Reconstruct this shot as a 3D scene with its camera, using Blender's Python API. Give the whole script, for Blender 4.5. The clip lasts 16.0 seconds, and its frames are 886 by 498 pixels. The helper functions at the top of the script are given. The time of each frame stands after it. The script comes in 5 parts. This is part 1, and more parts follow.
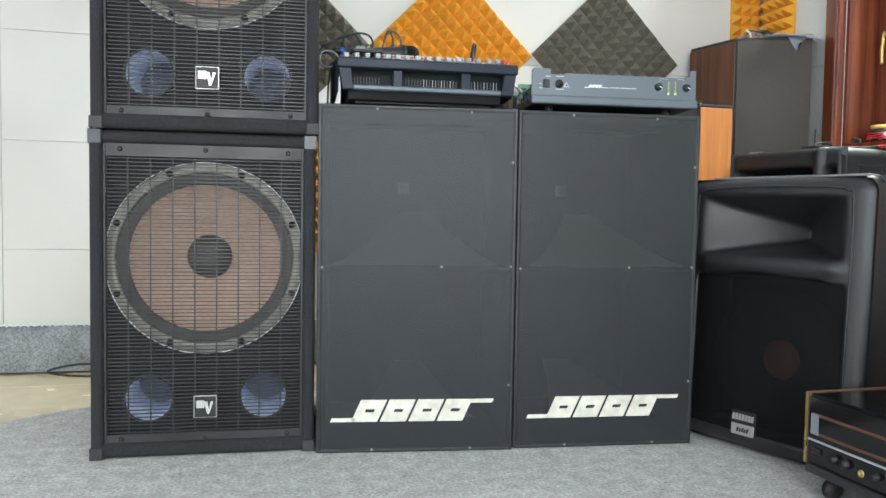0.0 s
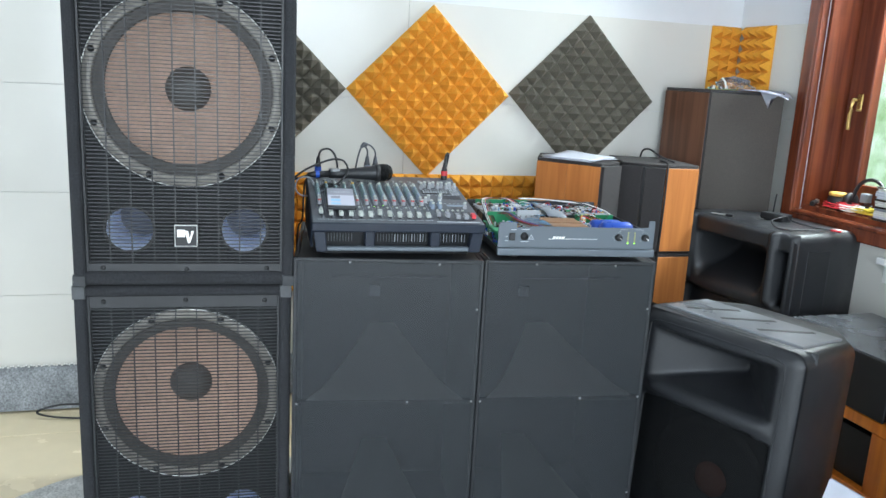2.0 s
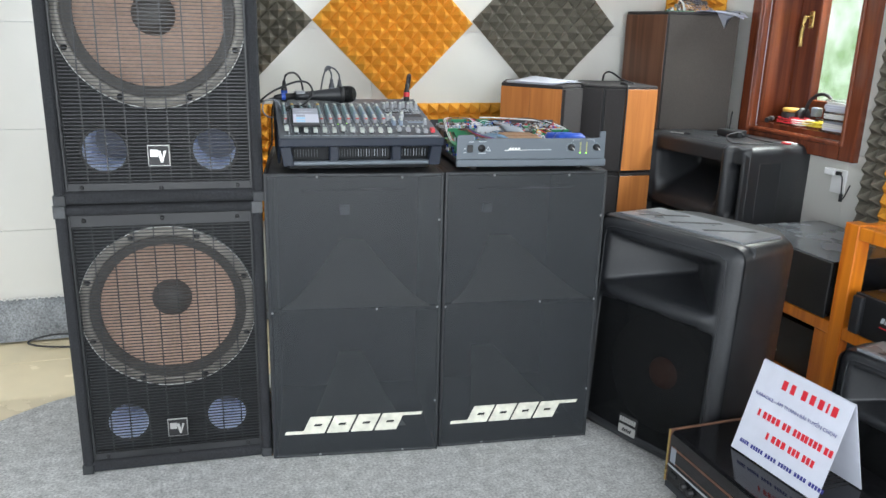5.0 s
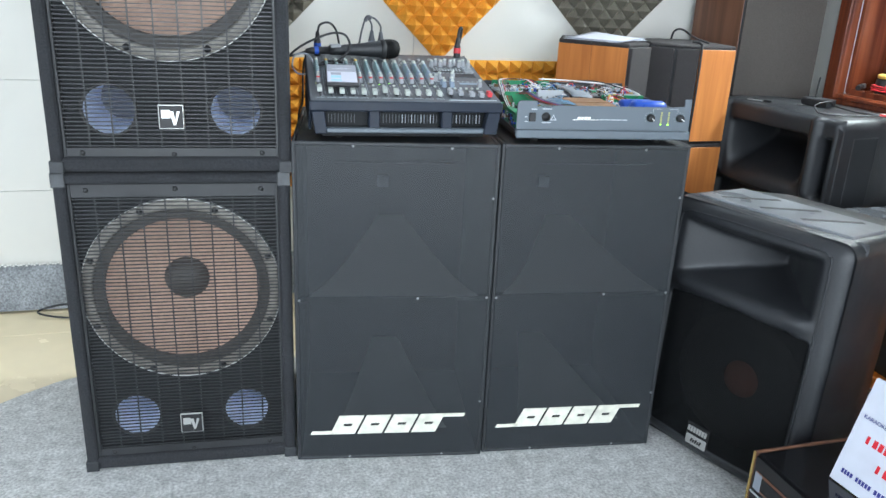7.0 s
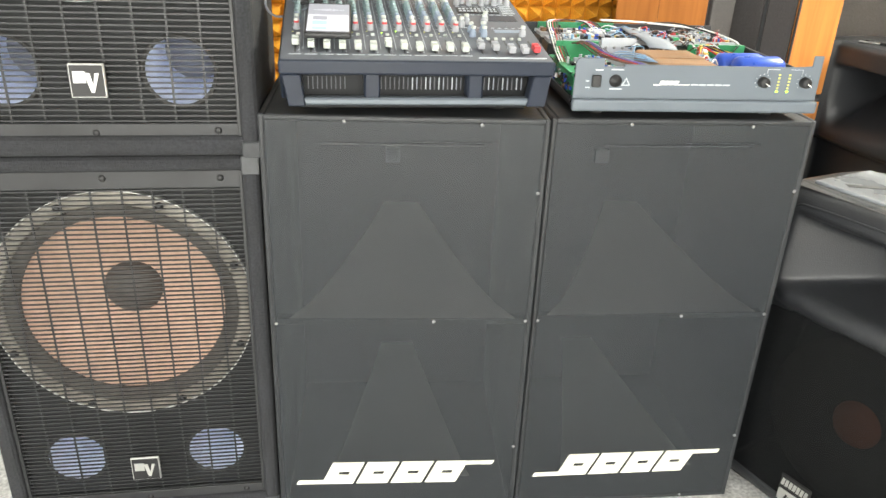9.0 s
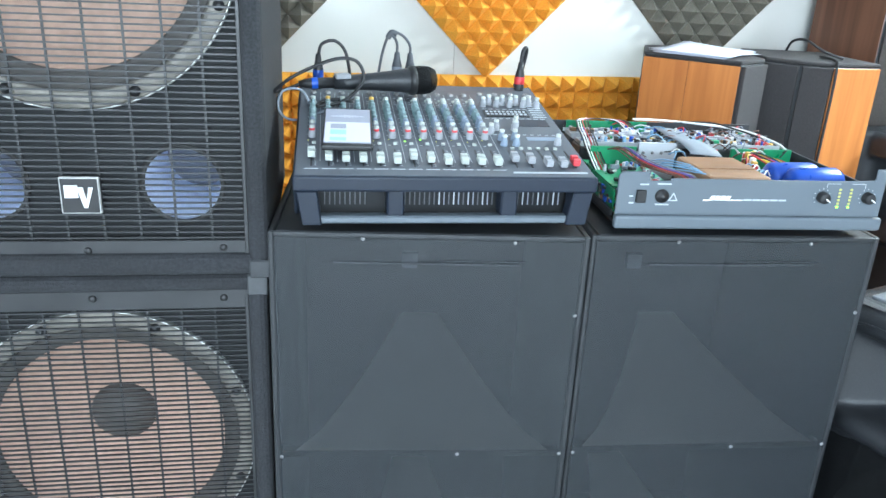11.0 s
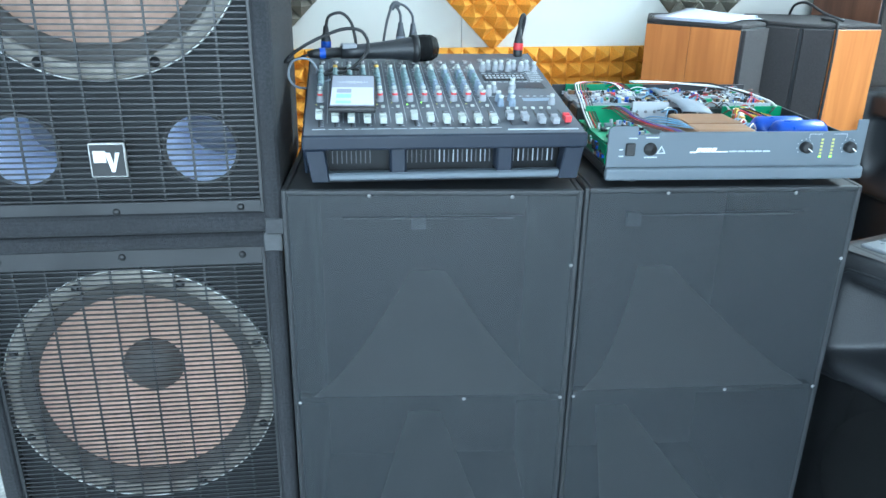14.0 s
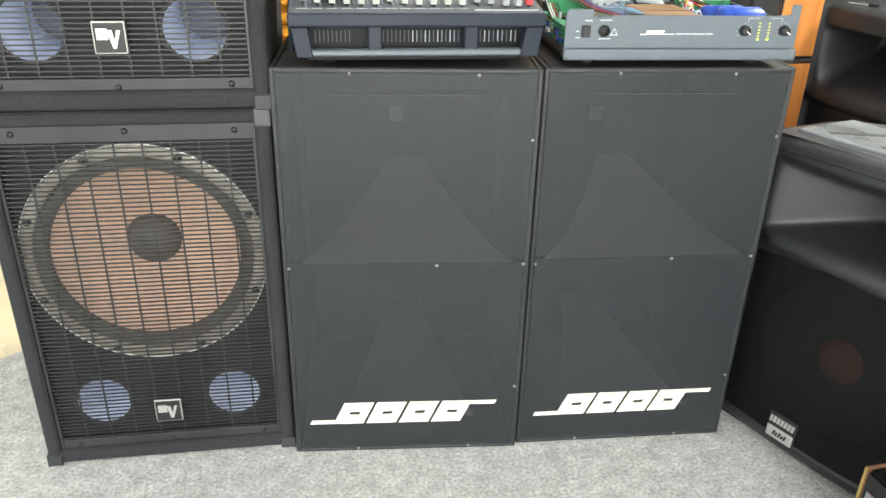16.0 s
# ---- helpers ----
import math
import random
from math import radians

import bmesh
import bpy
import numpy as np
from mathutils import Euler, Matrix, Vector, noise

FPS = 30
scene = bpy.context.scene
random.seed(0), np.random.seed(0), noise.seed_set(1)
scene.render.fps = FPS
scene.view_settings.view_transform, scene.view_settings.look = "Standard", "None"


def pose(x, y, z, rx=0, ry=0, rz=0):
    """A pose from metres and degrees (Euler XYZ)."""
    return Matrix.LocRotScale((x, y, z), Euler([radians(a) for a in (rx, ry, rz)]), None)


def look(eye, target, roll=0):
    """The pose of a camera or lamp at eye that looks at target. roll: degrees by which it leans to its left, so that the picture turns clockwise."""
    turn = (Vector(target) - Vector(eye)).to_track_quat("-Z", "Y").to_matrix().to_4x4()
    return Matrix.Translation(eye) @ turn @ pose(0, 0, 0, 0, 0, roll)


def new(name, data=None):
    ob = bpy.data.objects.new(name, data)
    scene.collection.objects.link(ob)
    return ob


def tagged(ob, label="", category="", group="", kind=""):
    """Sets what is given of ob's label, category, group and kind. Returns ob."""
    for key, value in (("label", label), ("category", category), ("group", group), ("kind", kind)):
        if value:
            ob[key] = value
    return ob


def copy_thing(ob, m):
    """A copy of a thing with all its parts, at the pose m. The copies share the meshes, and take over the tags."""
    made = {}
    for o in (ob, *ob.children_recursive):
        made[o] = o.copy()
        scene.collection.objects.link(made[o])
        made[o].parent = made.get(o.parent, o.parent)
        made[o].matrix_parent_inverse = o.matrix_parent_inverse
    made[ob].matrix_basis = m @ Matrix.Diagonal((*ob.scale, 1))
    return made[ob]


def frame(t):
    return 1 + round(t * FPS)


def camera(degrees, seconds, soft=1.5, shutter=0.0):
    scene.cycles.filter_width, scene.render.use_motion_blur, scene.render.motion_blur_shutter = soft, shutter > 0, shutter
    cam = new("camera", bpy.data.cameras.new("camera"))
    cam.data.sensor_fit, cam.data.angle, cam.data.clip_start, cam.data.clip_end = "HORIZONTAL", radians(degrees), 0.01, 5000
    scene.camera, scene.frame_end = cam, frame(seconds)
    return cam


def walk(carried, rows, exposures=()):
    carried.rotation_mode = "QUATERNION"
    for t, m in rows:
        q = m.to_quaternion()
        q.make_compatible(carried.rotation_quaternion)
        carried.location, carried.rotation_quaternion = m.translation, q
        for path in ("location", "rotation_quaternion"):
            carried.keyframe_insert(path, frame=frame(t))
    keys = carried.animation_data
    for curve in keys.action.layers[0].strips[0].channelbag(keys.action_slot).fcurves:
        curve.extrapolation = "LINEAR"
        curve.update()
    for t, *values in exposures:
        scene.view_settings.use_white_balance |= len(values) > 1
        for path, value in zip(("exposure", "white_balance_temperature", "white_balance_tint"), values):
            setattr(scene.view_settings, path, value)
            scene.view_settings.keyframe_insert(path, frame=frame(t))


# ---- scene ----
cam = camera(59.5, 16.0)
PATH = [
    (0, (0.003, 0.1, 0.614), (0.536, 2.026, 0.517), 0.9),
    (0.5, (0.012, 0.153, 0.702), (0.573, 2.06, 0.48), 0.1),
    (1, (0.008, 0.163, 0.975), (0.588, 2.04, 0.599), 0.4),
    (1.5, (0.005, 0.128, 1.239), (0.581, 1.991, 0.799), 1.6),
    (2, (-0.003, 0.069, 1.343), (0.584, 1.932, 0.916), 3.1),
    (2.5, (-0.015, 0.005, 1.371), (0.586, 1.874, 0.988), 2.5),
    (3, (-0.007, -0.034, 1.369), (0.598, 1.838, 1.009), 1.8),
    (3.5, (-0.004, -0.064, 1.35), (0.598, 1.8, 0.95), 1.7),
    (4, (-0.002, -0.087, 1.33), (0.606, 1.759, 0.859), 1.3),
    (4.5, (0.009, -0.103, 1.286), (0.634, 1.724, 0.764), 1.3),
    (7, (0.055, 0.218, 1.251), (0.595, 2.027, 0.59), 2.6),
    (7.5, (0.081, 0.363, 1.22), (0.636, 2.138, 0.485), 2.4),
    (8, (0.144, 0.53, 1.187), (0.65, 2.282, 0.365), 2.3),
    (8.5, (0.214, 0.659, 1.206), (0.653, 2.411, 0.347), 1.9),
    (9, (0.215, 0.728, 1.229), (0.661, 2.488, 0.388), 2.5),
    (9.5, (0.22, 0.76, 1.256), (0.681, 2.542, 0.474), 2.4),
    (10, (0.227, 0.8, 1.272), (0.689, 2.608, 0.552), 2.7),
    (12.5, (0.163, 0.988, 1.272), (0.62, 2.808, 0.58), 2.9),
    (13, (0.174, 0.95, 1.259), (0.589, 2.773, 0.548), 1.3),
    (13.5, (0.209, 0.873, 1.266), (0.603, 2.693, 0.538), 0.5),
    (14, (0.218, 0.8, 1.258), (0.615, 2.615, 0.518), 1.0),
    (14.5, (0.195, 0.724, 1.251), (0.548, 2.527, 0.46), 1.1),
    (15, (0.19, 0.652, 1.235), (0.522, 2.439, 0.401), 0.5),
    (15.5, (0.196, 0.605, 1.201), (0.563, 2.379, 0.355), 0.8),
    (16, (0.201, 0.612, 1.192), (0.625, 2.363, 0.324), 1.4),
]
# Stops, white balance and tint as the film's camera sets them on the way
EXPOSURES = [
    (0, 0.11, 6400, 7), (1, 0.18, 5950, 7), (2, 0.12, 5950, 6), (2.5, 0.06, 6350, 8), (3.2, 0.0, 6800, 12), (4, 0.04, 6800, 14), (4.5, 0.06, 6600, 12),
    (7, 0.30, 5950, 7), (8, 0.52, 6500, 7), (8.5, 0.74, 6850, 7), (9, 0.98, 7400, 9), (9.5, 1.06, 7600, 10), (10, 0.98, 6150, 2), (10.6, 0.86, 5700, 3),
    (12.5, 0.62, 4980, -2), (14, 0.74, 5120, -3), (14.5, 0.76, 5350, -4), (15, 0.70, 5700, 1), (15.5, 0.70, 6450, 5), (16, 0.78, 7100, 7),
]
walk(cam, [(t, look(eye, target, roll)) for t, eye, target, roll in PATH], EXPOSURES)

# ---- light ----
world = bpy.data.worlds.new("sky")
scene.world = world
world.use_nodes = True
wn = world.node_tree
sky = wn.nodes.new("ShaderNodeTexSky")
sky.sky_type = "NISHITA"
sky.sun_disc = False
sky.sun_elevation, sky.sun_rotation = radians(48), radians(60)
wn.links.new(sky.outputs[0], wn.nodes["Background"].inputs[0])
wn.nodes["Background"].inputs[1].default_value = 0.12


def lamp_area(name, x, y, z, tx, ty, tz, sx, sy, watts, color):
    d = bpy.data.lights.new(name, "AREA")
    d.shape, d.size, d.size_y, d.energy, d.color = "RECTANGLE", sx, sy, watts, color
    ob = new(name, d)
    ob.matrix_world = look((x, y, z), (tx, ty, tz))
    return ob


lamp_area("doorway_daylight", 0.2, -2.55, 1.35, 0.5, 0, 1.15, 3.2, 2.2, 180, (0.93, 0.97, 1.0))

lamp_area("side_door_daylight", -2.93, -0.5, 1.2, 1.2, 1.9, 0.9, 1.5, 2.0, 46, (0.95, 0.98, 1.0))
lamp_area("window_sky", 2.80, 2.45, 2.20, 1.2, 1.7, 0.4, 0.42, 0.34, 76, (0.95, 1.0, 0.97))


# ---- materials ----
def mat(name, color, rough=0.5, metal=0.0, grain=0.0, scale=40.0, bump=0.0, bump_scale=300.0, wear=0.0, wear_scale=4.0, coat=0.0, spec=0.5):
    """A surface with fine grain and broad wear, both as factors on the base colour, and a fine relief."""
    m = bpy.data.materials.new(name)
    m.use_nodes = True
    nt = m.node_tree
    b = nt.nodes["Principled BSDF"]
    b.inputs["Base Color"].default_value = (*color, 1)
    b.inputs["Roughness"].default_value = rough
    b.inputs["Metallic"].default_value = metal
    b.inputs["Coat Weight"].default_value = coat
    b.inputs["Specular IOR Level"].default_value = spec
    co = nt.nodes.new("ShaderNodeTexCoord")
    if grain or wear:
        last = None
        for amount, sc, det in ((grain, scale, 3), (wear, wear_scale, 5)):
            if not amount:
                continue
            n = nt.nodes.new("ShaderNodeTexNoise")
            n.inputs["Scale"].default_value, n.inputs["Detail"].default_value = sc, det
            nt.links.new(co.outputs["Object"], n.inputs["Vector"])
            r = nt.nodes.new("ShaderNodeMapRange")
            r.inputs[1].default_value, r.inputs[2].default_value = 0.3, 0.7
            r.inputs[3].default_value, r.inputs[4].default_value = 1 - amount, 1 + amount
            nt.links.new(n.outputs[0], r.inputs[0])
            mx = nt.nodes.new("ShaderNodeMix")
            mx.data_type, mx.blend_type = "RGBA", "MULTIPLY"
            mx.inputs[0].default_value = 1
            if last:
                nt.links.new(last, mx.inputs[6])
            else:
                mx.inputs[6].default_value = (*color, 1)
            nt.links.new(r.outputs[0], mx.inputs[7])
            last = mx.outputs[2]
            if amount == wear:
                rr = nt.nodes.new("ShaderNodeMapRange")
                rr.inputs[1].default_value, rr.inputs[2].default_value = 0.3, 0.7
                rr.inputs[3].default_value, rr.inputs[4].default_value = max(rough - 0.12, 0.03), min(rough + 0.12, 1)
                nt.links.new(n.outputs[0], rr.inputs[0])
                nt.links.new(rr.outputs[0], b.inputs["Roughness"])
        nt.links.new(last, b.inputs["Base Color"])
    if bump:
        n = nt.nodes.new("ShaderNodeTexNoise")
        n.inputs["Scale"].default_value, n.inputs["Detail"].default_value = bump_scale, 2
        nt.links.new(co.outputs["Object"], n.inputs["Vector"])
        bp = nt.nodes.new("ShaderNodeBump")
        bp.inputs["Strength"].default_value, bp.inputs["Distance"].default_value = bump, 0.002
        nt.links.new(n.outputs[0], bp.inputs["Height"])
        nt.links.new(bp.outputs[0], b.inputs["Normal"])
    return m


def wood(name, dark, light, rough=0.35, coat=0.2, stretch=(1, 1, 0.06), scale=28.0):
    """Wood with its grain along the axis that stretch makes long."""
    m = bpy.data.materials.new(name)
    m.use_nodes = True
    nt = m.node_tree
    b = nt.nodes["Principled BSDF"]
    b.inputs["Coat Weight"].default_value = coat
    b.inputs["Coat Roughness"].default_value = 0.15
    co, mp = nt.nodes.new("ShaderNodeTexCoord"), nt.nodes.new("ShaderNodeMapping")
    mp.inputs["Scale"].default_value = stretch
    nt.links.new(co.outputs["Object"], mp.inputs["Vector"])
    n = nt.nodes.new("ShaderNodeTexNoise")
    n.inputs["Scale"].default_value, n.inputs["Detail"].default_value, n.inputs["Distortion"].default_value = scale, 7, 0.6
    nt.links.new(mp.outputs[0], n.inputs["Vector"])
    cr = nt.nodes.new("ShaderNodeValToRGB")
    cr.color_ramp.elements[0].position, cr.color_ramp.elements[0].color = 0.33, (*dark, 1)
    cr.color_ramp.elements[1].position, cr.color_ramp.elements[1].color = 0.66, (*light, 1)
    nt.links.new(n.outputs[0], cr.inputs[0])
    nt.links.new(cr.outputs[0], b.inputs["Base Color"])
    b.inputs["Roughness"].default_value = rough
    bp = nt.nodes.new("ShaderNodeBump")
    bp.inputs["Strength"].default_value, bp.inputs["Distance"].default_value = 0.15, 0.001
    nt.links.new(n.outputs[0], bp.inputs["Height"])
    nt.links.new(bp.outputs[0], b.inputs["Normal"])
    return m


def perforated(name, color, pitch, hole, rough=0.5, spec=0.35):
    """Sheet metal with round punched holes in a staggered pattern over the local x and z."""
    m = bpy.data.materials.new(name)
    m.use_nodes = True
    nt = m.node_tree
    b = nt.nodes["Principled BSDF"]
    b.inputs["Base Color"].default_value = (*color, 1)
    b.inputs["Roughness"].default_value = rough
    b.inputs["Specular IOR Level"].default_value = spec

    def math_node(op, a, c=None):
        n = nt.nodes.new("ShaderNodeMath")
        n.operation = op
        for i, v in enumerate((a, c)):
            if v is None:
                continue
            if isinstance(v, (int, float)):
                n.inputs[i].default_value = v
            else:
                nt.links.new(v, n.inputs[i])
        return n.outputs[0]

    co, sp = nt.nodes.new("ShaderNodeTexCoord"), nt.nodes.new("ShaderNodeSeparateXYZ")
    nt.links.new(co.outputs["Object"], sp.inputs[0])
    row = math_node("DIVIDE", sp.outputs[2], pitch * 0.866)
    shift = math_node("MULTIPLY", math_node("MODULO", math_node("FLOOR", row), 2.0), 0.5)
    u = math_node("SUBTRACT", math_node("FRACT", math_node("ADD", math_node("DIVIDE", sp.outputs[0], pitch), shift)), 0.5)
    v = math_node("MULTIPLY", math_node("SUBTRACT", math_node("FRACT", row), 0.5), 0.866)
    d = math_node("SQRT", math_node("ADD", math_node("MULTIPLY", u, u), math_node("MULTIPLY", v, v)))
    open_ = math_node("ADD", math_node("MULTIPLY", math_node("LESS_THAN", d, hole), 0.03), 0.195)
    tr, mx = nt.nodes.new("ShaderNodeBsdfTransparent"), nt.nodes.new("ShaderNodeMixShader")
    nt.links.new(open_, mx.inputs[0])
    nt.links.new(b.outputs[0], mx.inputs[1])
    nt.links.new(tr.outputs[0], mx.inputs[2])
    nt.links.new(mx.outputs[0], nt.nodes["Material Output"].inputs[0])
    return m


M = {
    "wall_tile": mat("wall_tile", (0.64, 0.63, 0.585), 0.14, wear=0.03, wear_scale=2.5),
    "grout": mat("grout", (0.66, 0.65, 0.60), 0.9, grain=0.1),
    "paint": mat("paint", (0.67, 0.68, 0.70), 0.7, wear=0.03, bump=0.1, bump_scale=60),
    "floor_tile": mat("floor_tile", (0.78, 0.67, 0.45), 0.22, wear=0.05, wear_scale=6),
    "carpet": mat("carpet", (0.52, 0.52, 0.505), 0.95, grain=0.32, scale=130, bump=0.8, bump_scale=320, wear=0.2, wear_scale=26),
    "rug": mat("rug", (0.23, 0.24, 0.25), 0.95, grain=0.4, scale=140, bump=1.0, bump_scale=300, wear=0.25, wear_scale=16),
    "foam_orange": mat("foam_orange", (0.76, 0.345, 0.030), 0.95, grain=0.12, scale=220, bump=0.6, bump_scale=700, wear=0.08, wear_scale=6),
    "foam_grey": mat("foam_grey", (0.140, 0.127, 0.100), 0.95, grain=0.15, scale=220, bump=0.6, bump_scale=700, wear=0.1, wear_scale=6),
    "felt": mat("felt", (0.020, 0.021, 0.024), 0.95, grain=0.35, scale=260, bump=0.8, bump_scale=500, wear=0.3, wear_scale=9),
    "black_paint": mat("black_paint", (0.027, 0.029, 0.032), 0.55, grain=0.15, scale=120, bump=0.25, bump_scale=350, wear=0.2, wear_scale=7),
    "bar_paint": mat("bar_paint", (0.022, 0.023, 0.025), 0.45, wear=0.2, wear_scale=12),
    "baffle": mat("baffle", (0.008, 0.009, 0.010), 0.8, grain=0.2),
    "plastic": mat("plastic", (0.018, 0.0195, 0.0225), 0.42, spec=0.5, grain=0.12, scale=200, bump=0.35, bump_scale=420, wear=0.15, wear_scale=6),
    "cone": mat("cone", (0.44, 0.30, 0.23), 0.8, grain=0.12, scale=90, wear=0.1, wear_scale=8, bump=0.2),
    "rubber": mat("rubber", (0.02, 0.019, 0.018), 0.6, grain=0.2),
    "surround": mat("surround", (0.055, 0.05, 0.045), 0.75, grain=0.25, scale=90),
    "frame_metal": mat("frame_metal", (0.20, 0.185, 0.16), 0.5, 0.2, grain=0.2, scale=60, wear=0.25, wear_scale=12),
    "dust_cap": mat("dust_cap", (0.06, 0.056, 0.052), 0.6, grain=0.15),
    # Port colour darkened to stand for the shade deep in the tube
    "port_shade": mat("port_shade", (0.11, 0.12, 0.15), 0.8, wear=0.1),
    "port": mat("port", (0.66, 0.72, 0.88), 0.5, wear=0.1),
    "silver": mat("silver", (0.62, 0.62, 0.60), 0.35, 0.8, wear=0.1),
    "screw": mat("screw", (0.30, 0.30, 0.30), 0.4, 0.8),
    "logo_white": mat("logo_white", (0.66, 0.65, 0.55), 0.6, wear=0.2, wear_scale=30),
    "horn": mat("horn", (0.44, 0.42, 0.39), 0.7, wear=0.1),
    "cap_orange": mat("cap_orange", (0.26, 0.085, 0.045), 0.6, wear=0.2),
    "grille": perforated("grille", (0.029, 0.033, 0.037), 0.0035, 0.36, 0.42),
    "grille_edge": mat("grille_edge", (0.020, 0.022, 0.025), 0.45, wear=0.2, wear_scale=14),
    "corner_metal": mat("corner_metal", (0.065, 0.068, 0.072), 0.38, 0.3, wear=0.3, wear_scale=30),
    "grille_mark": perforated("grille_mark", (0.050, 0.054, 0.060), 0.0035, 0.36, 0.45),
    "grille_fine": perforated("grille_fine", (0.006, 0.0065, 0.007), 0.0055, 0.32, 0.6, 0.12),
    "mahogany": wood("mahogany", (0.10, 0.022, 0.010), (0.21, 0.055, 0.022), 0.22, 0.5),
    "wood_orange": wood("wood_orange", (0.43, 0.14, 0.028), (0.60, 0.225, 0.050), 0.6, 0.0),
    "walnut": wood("walnut", (0.085, 0.036, 0.020), (0.16, 0.072, 0.040), 0.4, 0.1),
    "pine": wood("pine", (0.55, 0.135, 0.008), (0.80, 0.26, 0.018), 0.35, 0.12),
    "cloth_dark": mat("cloth_dark", (0.046, 0.042, 0.042), 0.95, grain=0.2, scale=300, bump=0.4),
    "cloth_grey": mat("cloth_grey", (0.072, 0.063, 0.056), 0.95, grain=0.2, scale=300, bump=0.4, wear=0.06),
    "mixer_blue": mat("mixer_blue", (0.012, 0.017, 0.029), 0.45, spec=0.28, wear=0.1),
    "mixer_panel": mat("mixer_panel", (0.082, 0.092, 0.108), 0.5, wear=0.1),
    "panel_print": mat("panel_print", (0.42, 0.45, 0.48), 0.6),
    "vent_grey": mat("vent_grey", (0.007, 0.008, 0.010), 0.8, wear=0.1),
    "knob_white": mat("knob_white", (0.40, 0.43, 0.40), 0.45),
    "knob_grey": mat("knob_grey", (0.28, 0.29, 0.31), 0.45),
    "knob_green": mat("knob_green", (0.17, 0.24, 0.25), 0.45),
    "knob_blue": mat("knob_blue", (0.20, 0.25, 0.32), 0.45),
    "knob_red": mat("knob_red", (0.55, 0.05, 0.06), 0.4),
    "knob_yellow": mat("knob_yellow", (0.6, 0.38, 0.08), 0.45),
    "black": mat("black", (0.012, 0.012, 0.013), 0.5, wear=0.15),
    "gloss_black": mat("gloss_black", (0.008, 0.008, 0.009), 0.08, wear=0.1),
    "cable": mat("cable", (0.015, 0.015, 0.017), 0.5),
    "cable_grey": mat("cable_grey", (0.22, 0.24, 0.28), 0.5),
    "cable_dark": mat("cable_dark", (0.07, 0.075, 0.085), 0.5),
    # Black plastic painted paler, with the window's reflection in its colour
    "plastic_painted_sheen": mat("plastic_painted_sheen", (0.17, 0.18, 0.195), 0.36, wear=0.15, wear_scale=10),
    # Glossy, and lighter than the case to paint in reflected window light
    "lid_window_sheen": mat("lid_window_sheen", (0.20, 0.21, 0.23), 0.26, 0.7, wear=0.1, wear_scale=8),
    "amp_grey": mat("amp_grey", (0.105, 0.125, 0.145), 0.45, 0.2, wear=0.08),
    "pcb": mat("pcb", (0.025, 0.26, 0.105), 0.35, wear=0.2, wear_scale=40),
    "tape_brown": mat("tape_brown", (0.27, 0.145, 0.072), 0.4, wear=0.2, wear_scale=20),
    "steel": mat("steel", (0.46, 0.48, 0.51), 0.4, 0.25, wear=0.15),
    "ribbon": mat("ribbon", (0.20, 0.22, 0.25), 0.6, wear=0.1, wear_scale=20),
    "heatsink": mat("heatsink", (0.06, 0.06, 0.065), 0.45, 0.4),
    "blue": mat("blue", (0.015, 0.07, 0.42), 0.35, wear=0.15, wear_scale=30),
    "blue_pale": mat("blue_pale", (0.22, 0.38, 0.55), 0.4),
    "red": mat("red", (0.5, 0.02, 0.03), 0.4),
    "yellow": mat("yellow", (0.62, 0.48, 0.03), 0.4),
    "white": mat("white", (0.75, 0.75, 0.72), 0.5, wear=0.05),
    "paper": mat("paper", (0.60, 0.62, 0.70), 0.7, wear=0.05, wear_scale=20),
    "brown": mat("brown", (0.12, 0.05, 0.03), 0.5),
    "violet": mat("violet", (0.12, 0.08, 0.30), 0.5),
    "brass": mat("brass", (0.62, 0.45, 0.16), 0.3, 0.9, wear=0.1),
    "ink_red": mat("ink_red", (0.62, 0.015, 0.03), 0.6),
    "ink_blue": mat("ink_blue", (0.03, 0.035, 0.22), 0.6),
    "case_sheen": mat("case_sheen", (0.03, 0.031, 0.034), 0.25, 0.6, wear=0.1, wear_scale=8),
    "outlet_white": mat("outlet_white", (0.78, 0.78, 0.77), 0.35),
}


def glass(name, color, rough=0.0):
    m = mat(name, color, rough)
    b = m.node_tree.nodes["Principled BSDF"]
    b.inputs["Transmission Weight"].default_value = 1
    b.inputs["IOR"].default_value = 1.45
    return m


def glowing(name, color, strength):
    m = mat(name, color, 0.4)
    b = m.node_tree.nodes["Principled BSDF"]
    b.inputs["Emission Color"].default_value = (*color, 1)
    b.inputs["Emission Strength"].default_value = strength
    return m


M["pane"] = glass("pane", (0.95, 1.0, 0.97))
M["film"] = glass("film", (0.9, 0.93, 0.92), 0.25)
M["led_green"] = glowing("led_green", (0.35, 0.9, 0.05), 1.5)
M["led_yellow"] = glowing("led_yellow", (0.42, 0.42, 0.12), 0.08)
M["screen"] = glowing("screen", (0.42, 0.43, 0.50), 0.38)
M["screen_dark"] = glowing("screen_dark", (0.17, 0.18, 0.22), 0.6)
M["screen_blue"] = glowing("screen_blue", (0.22, 0.42, 0.58), 0.4)


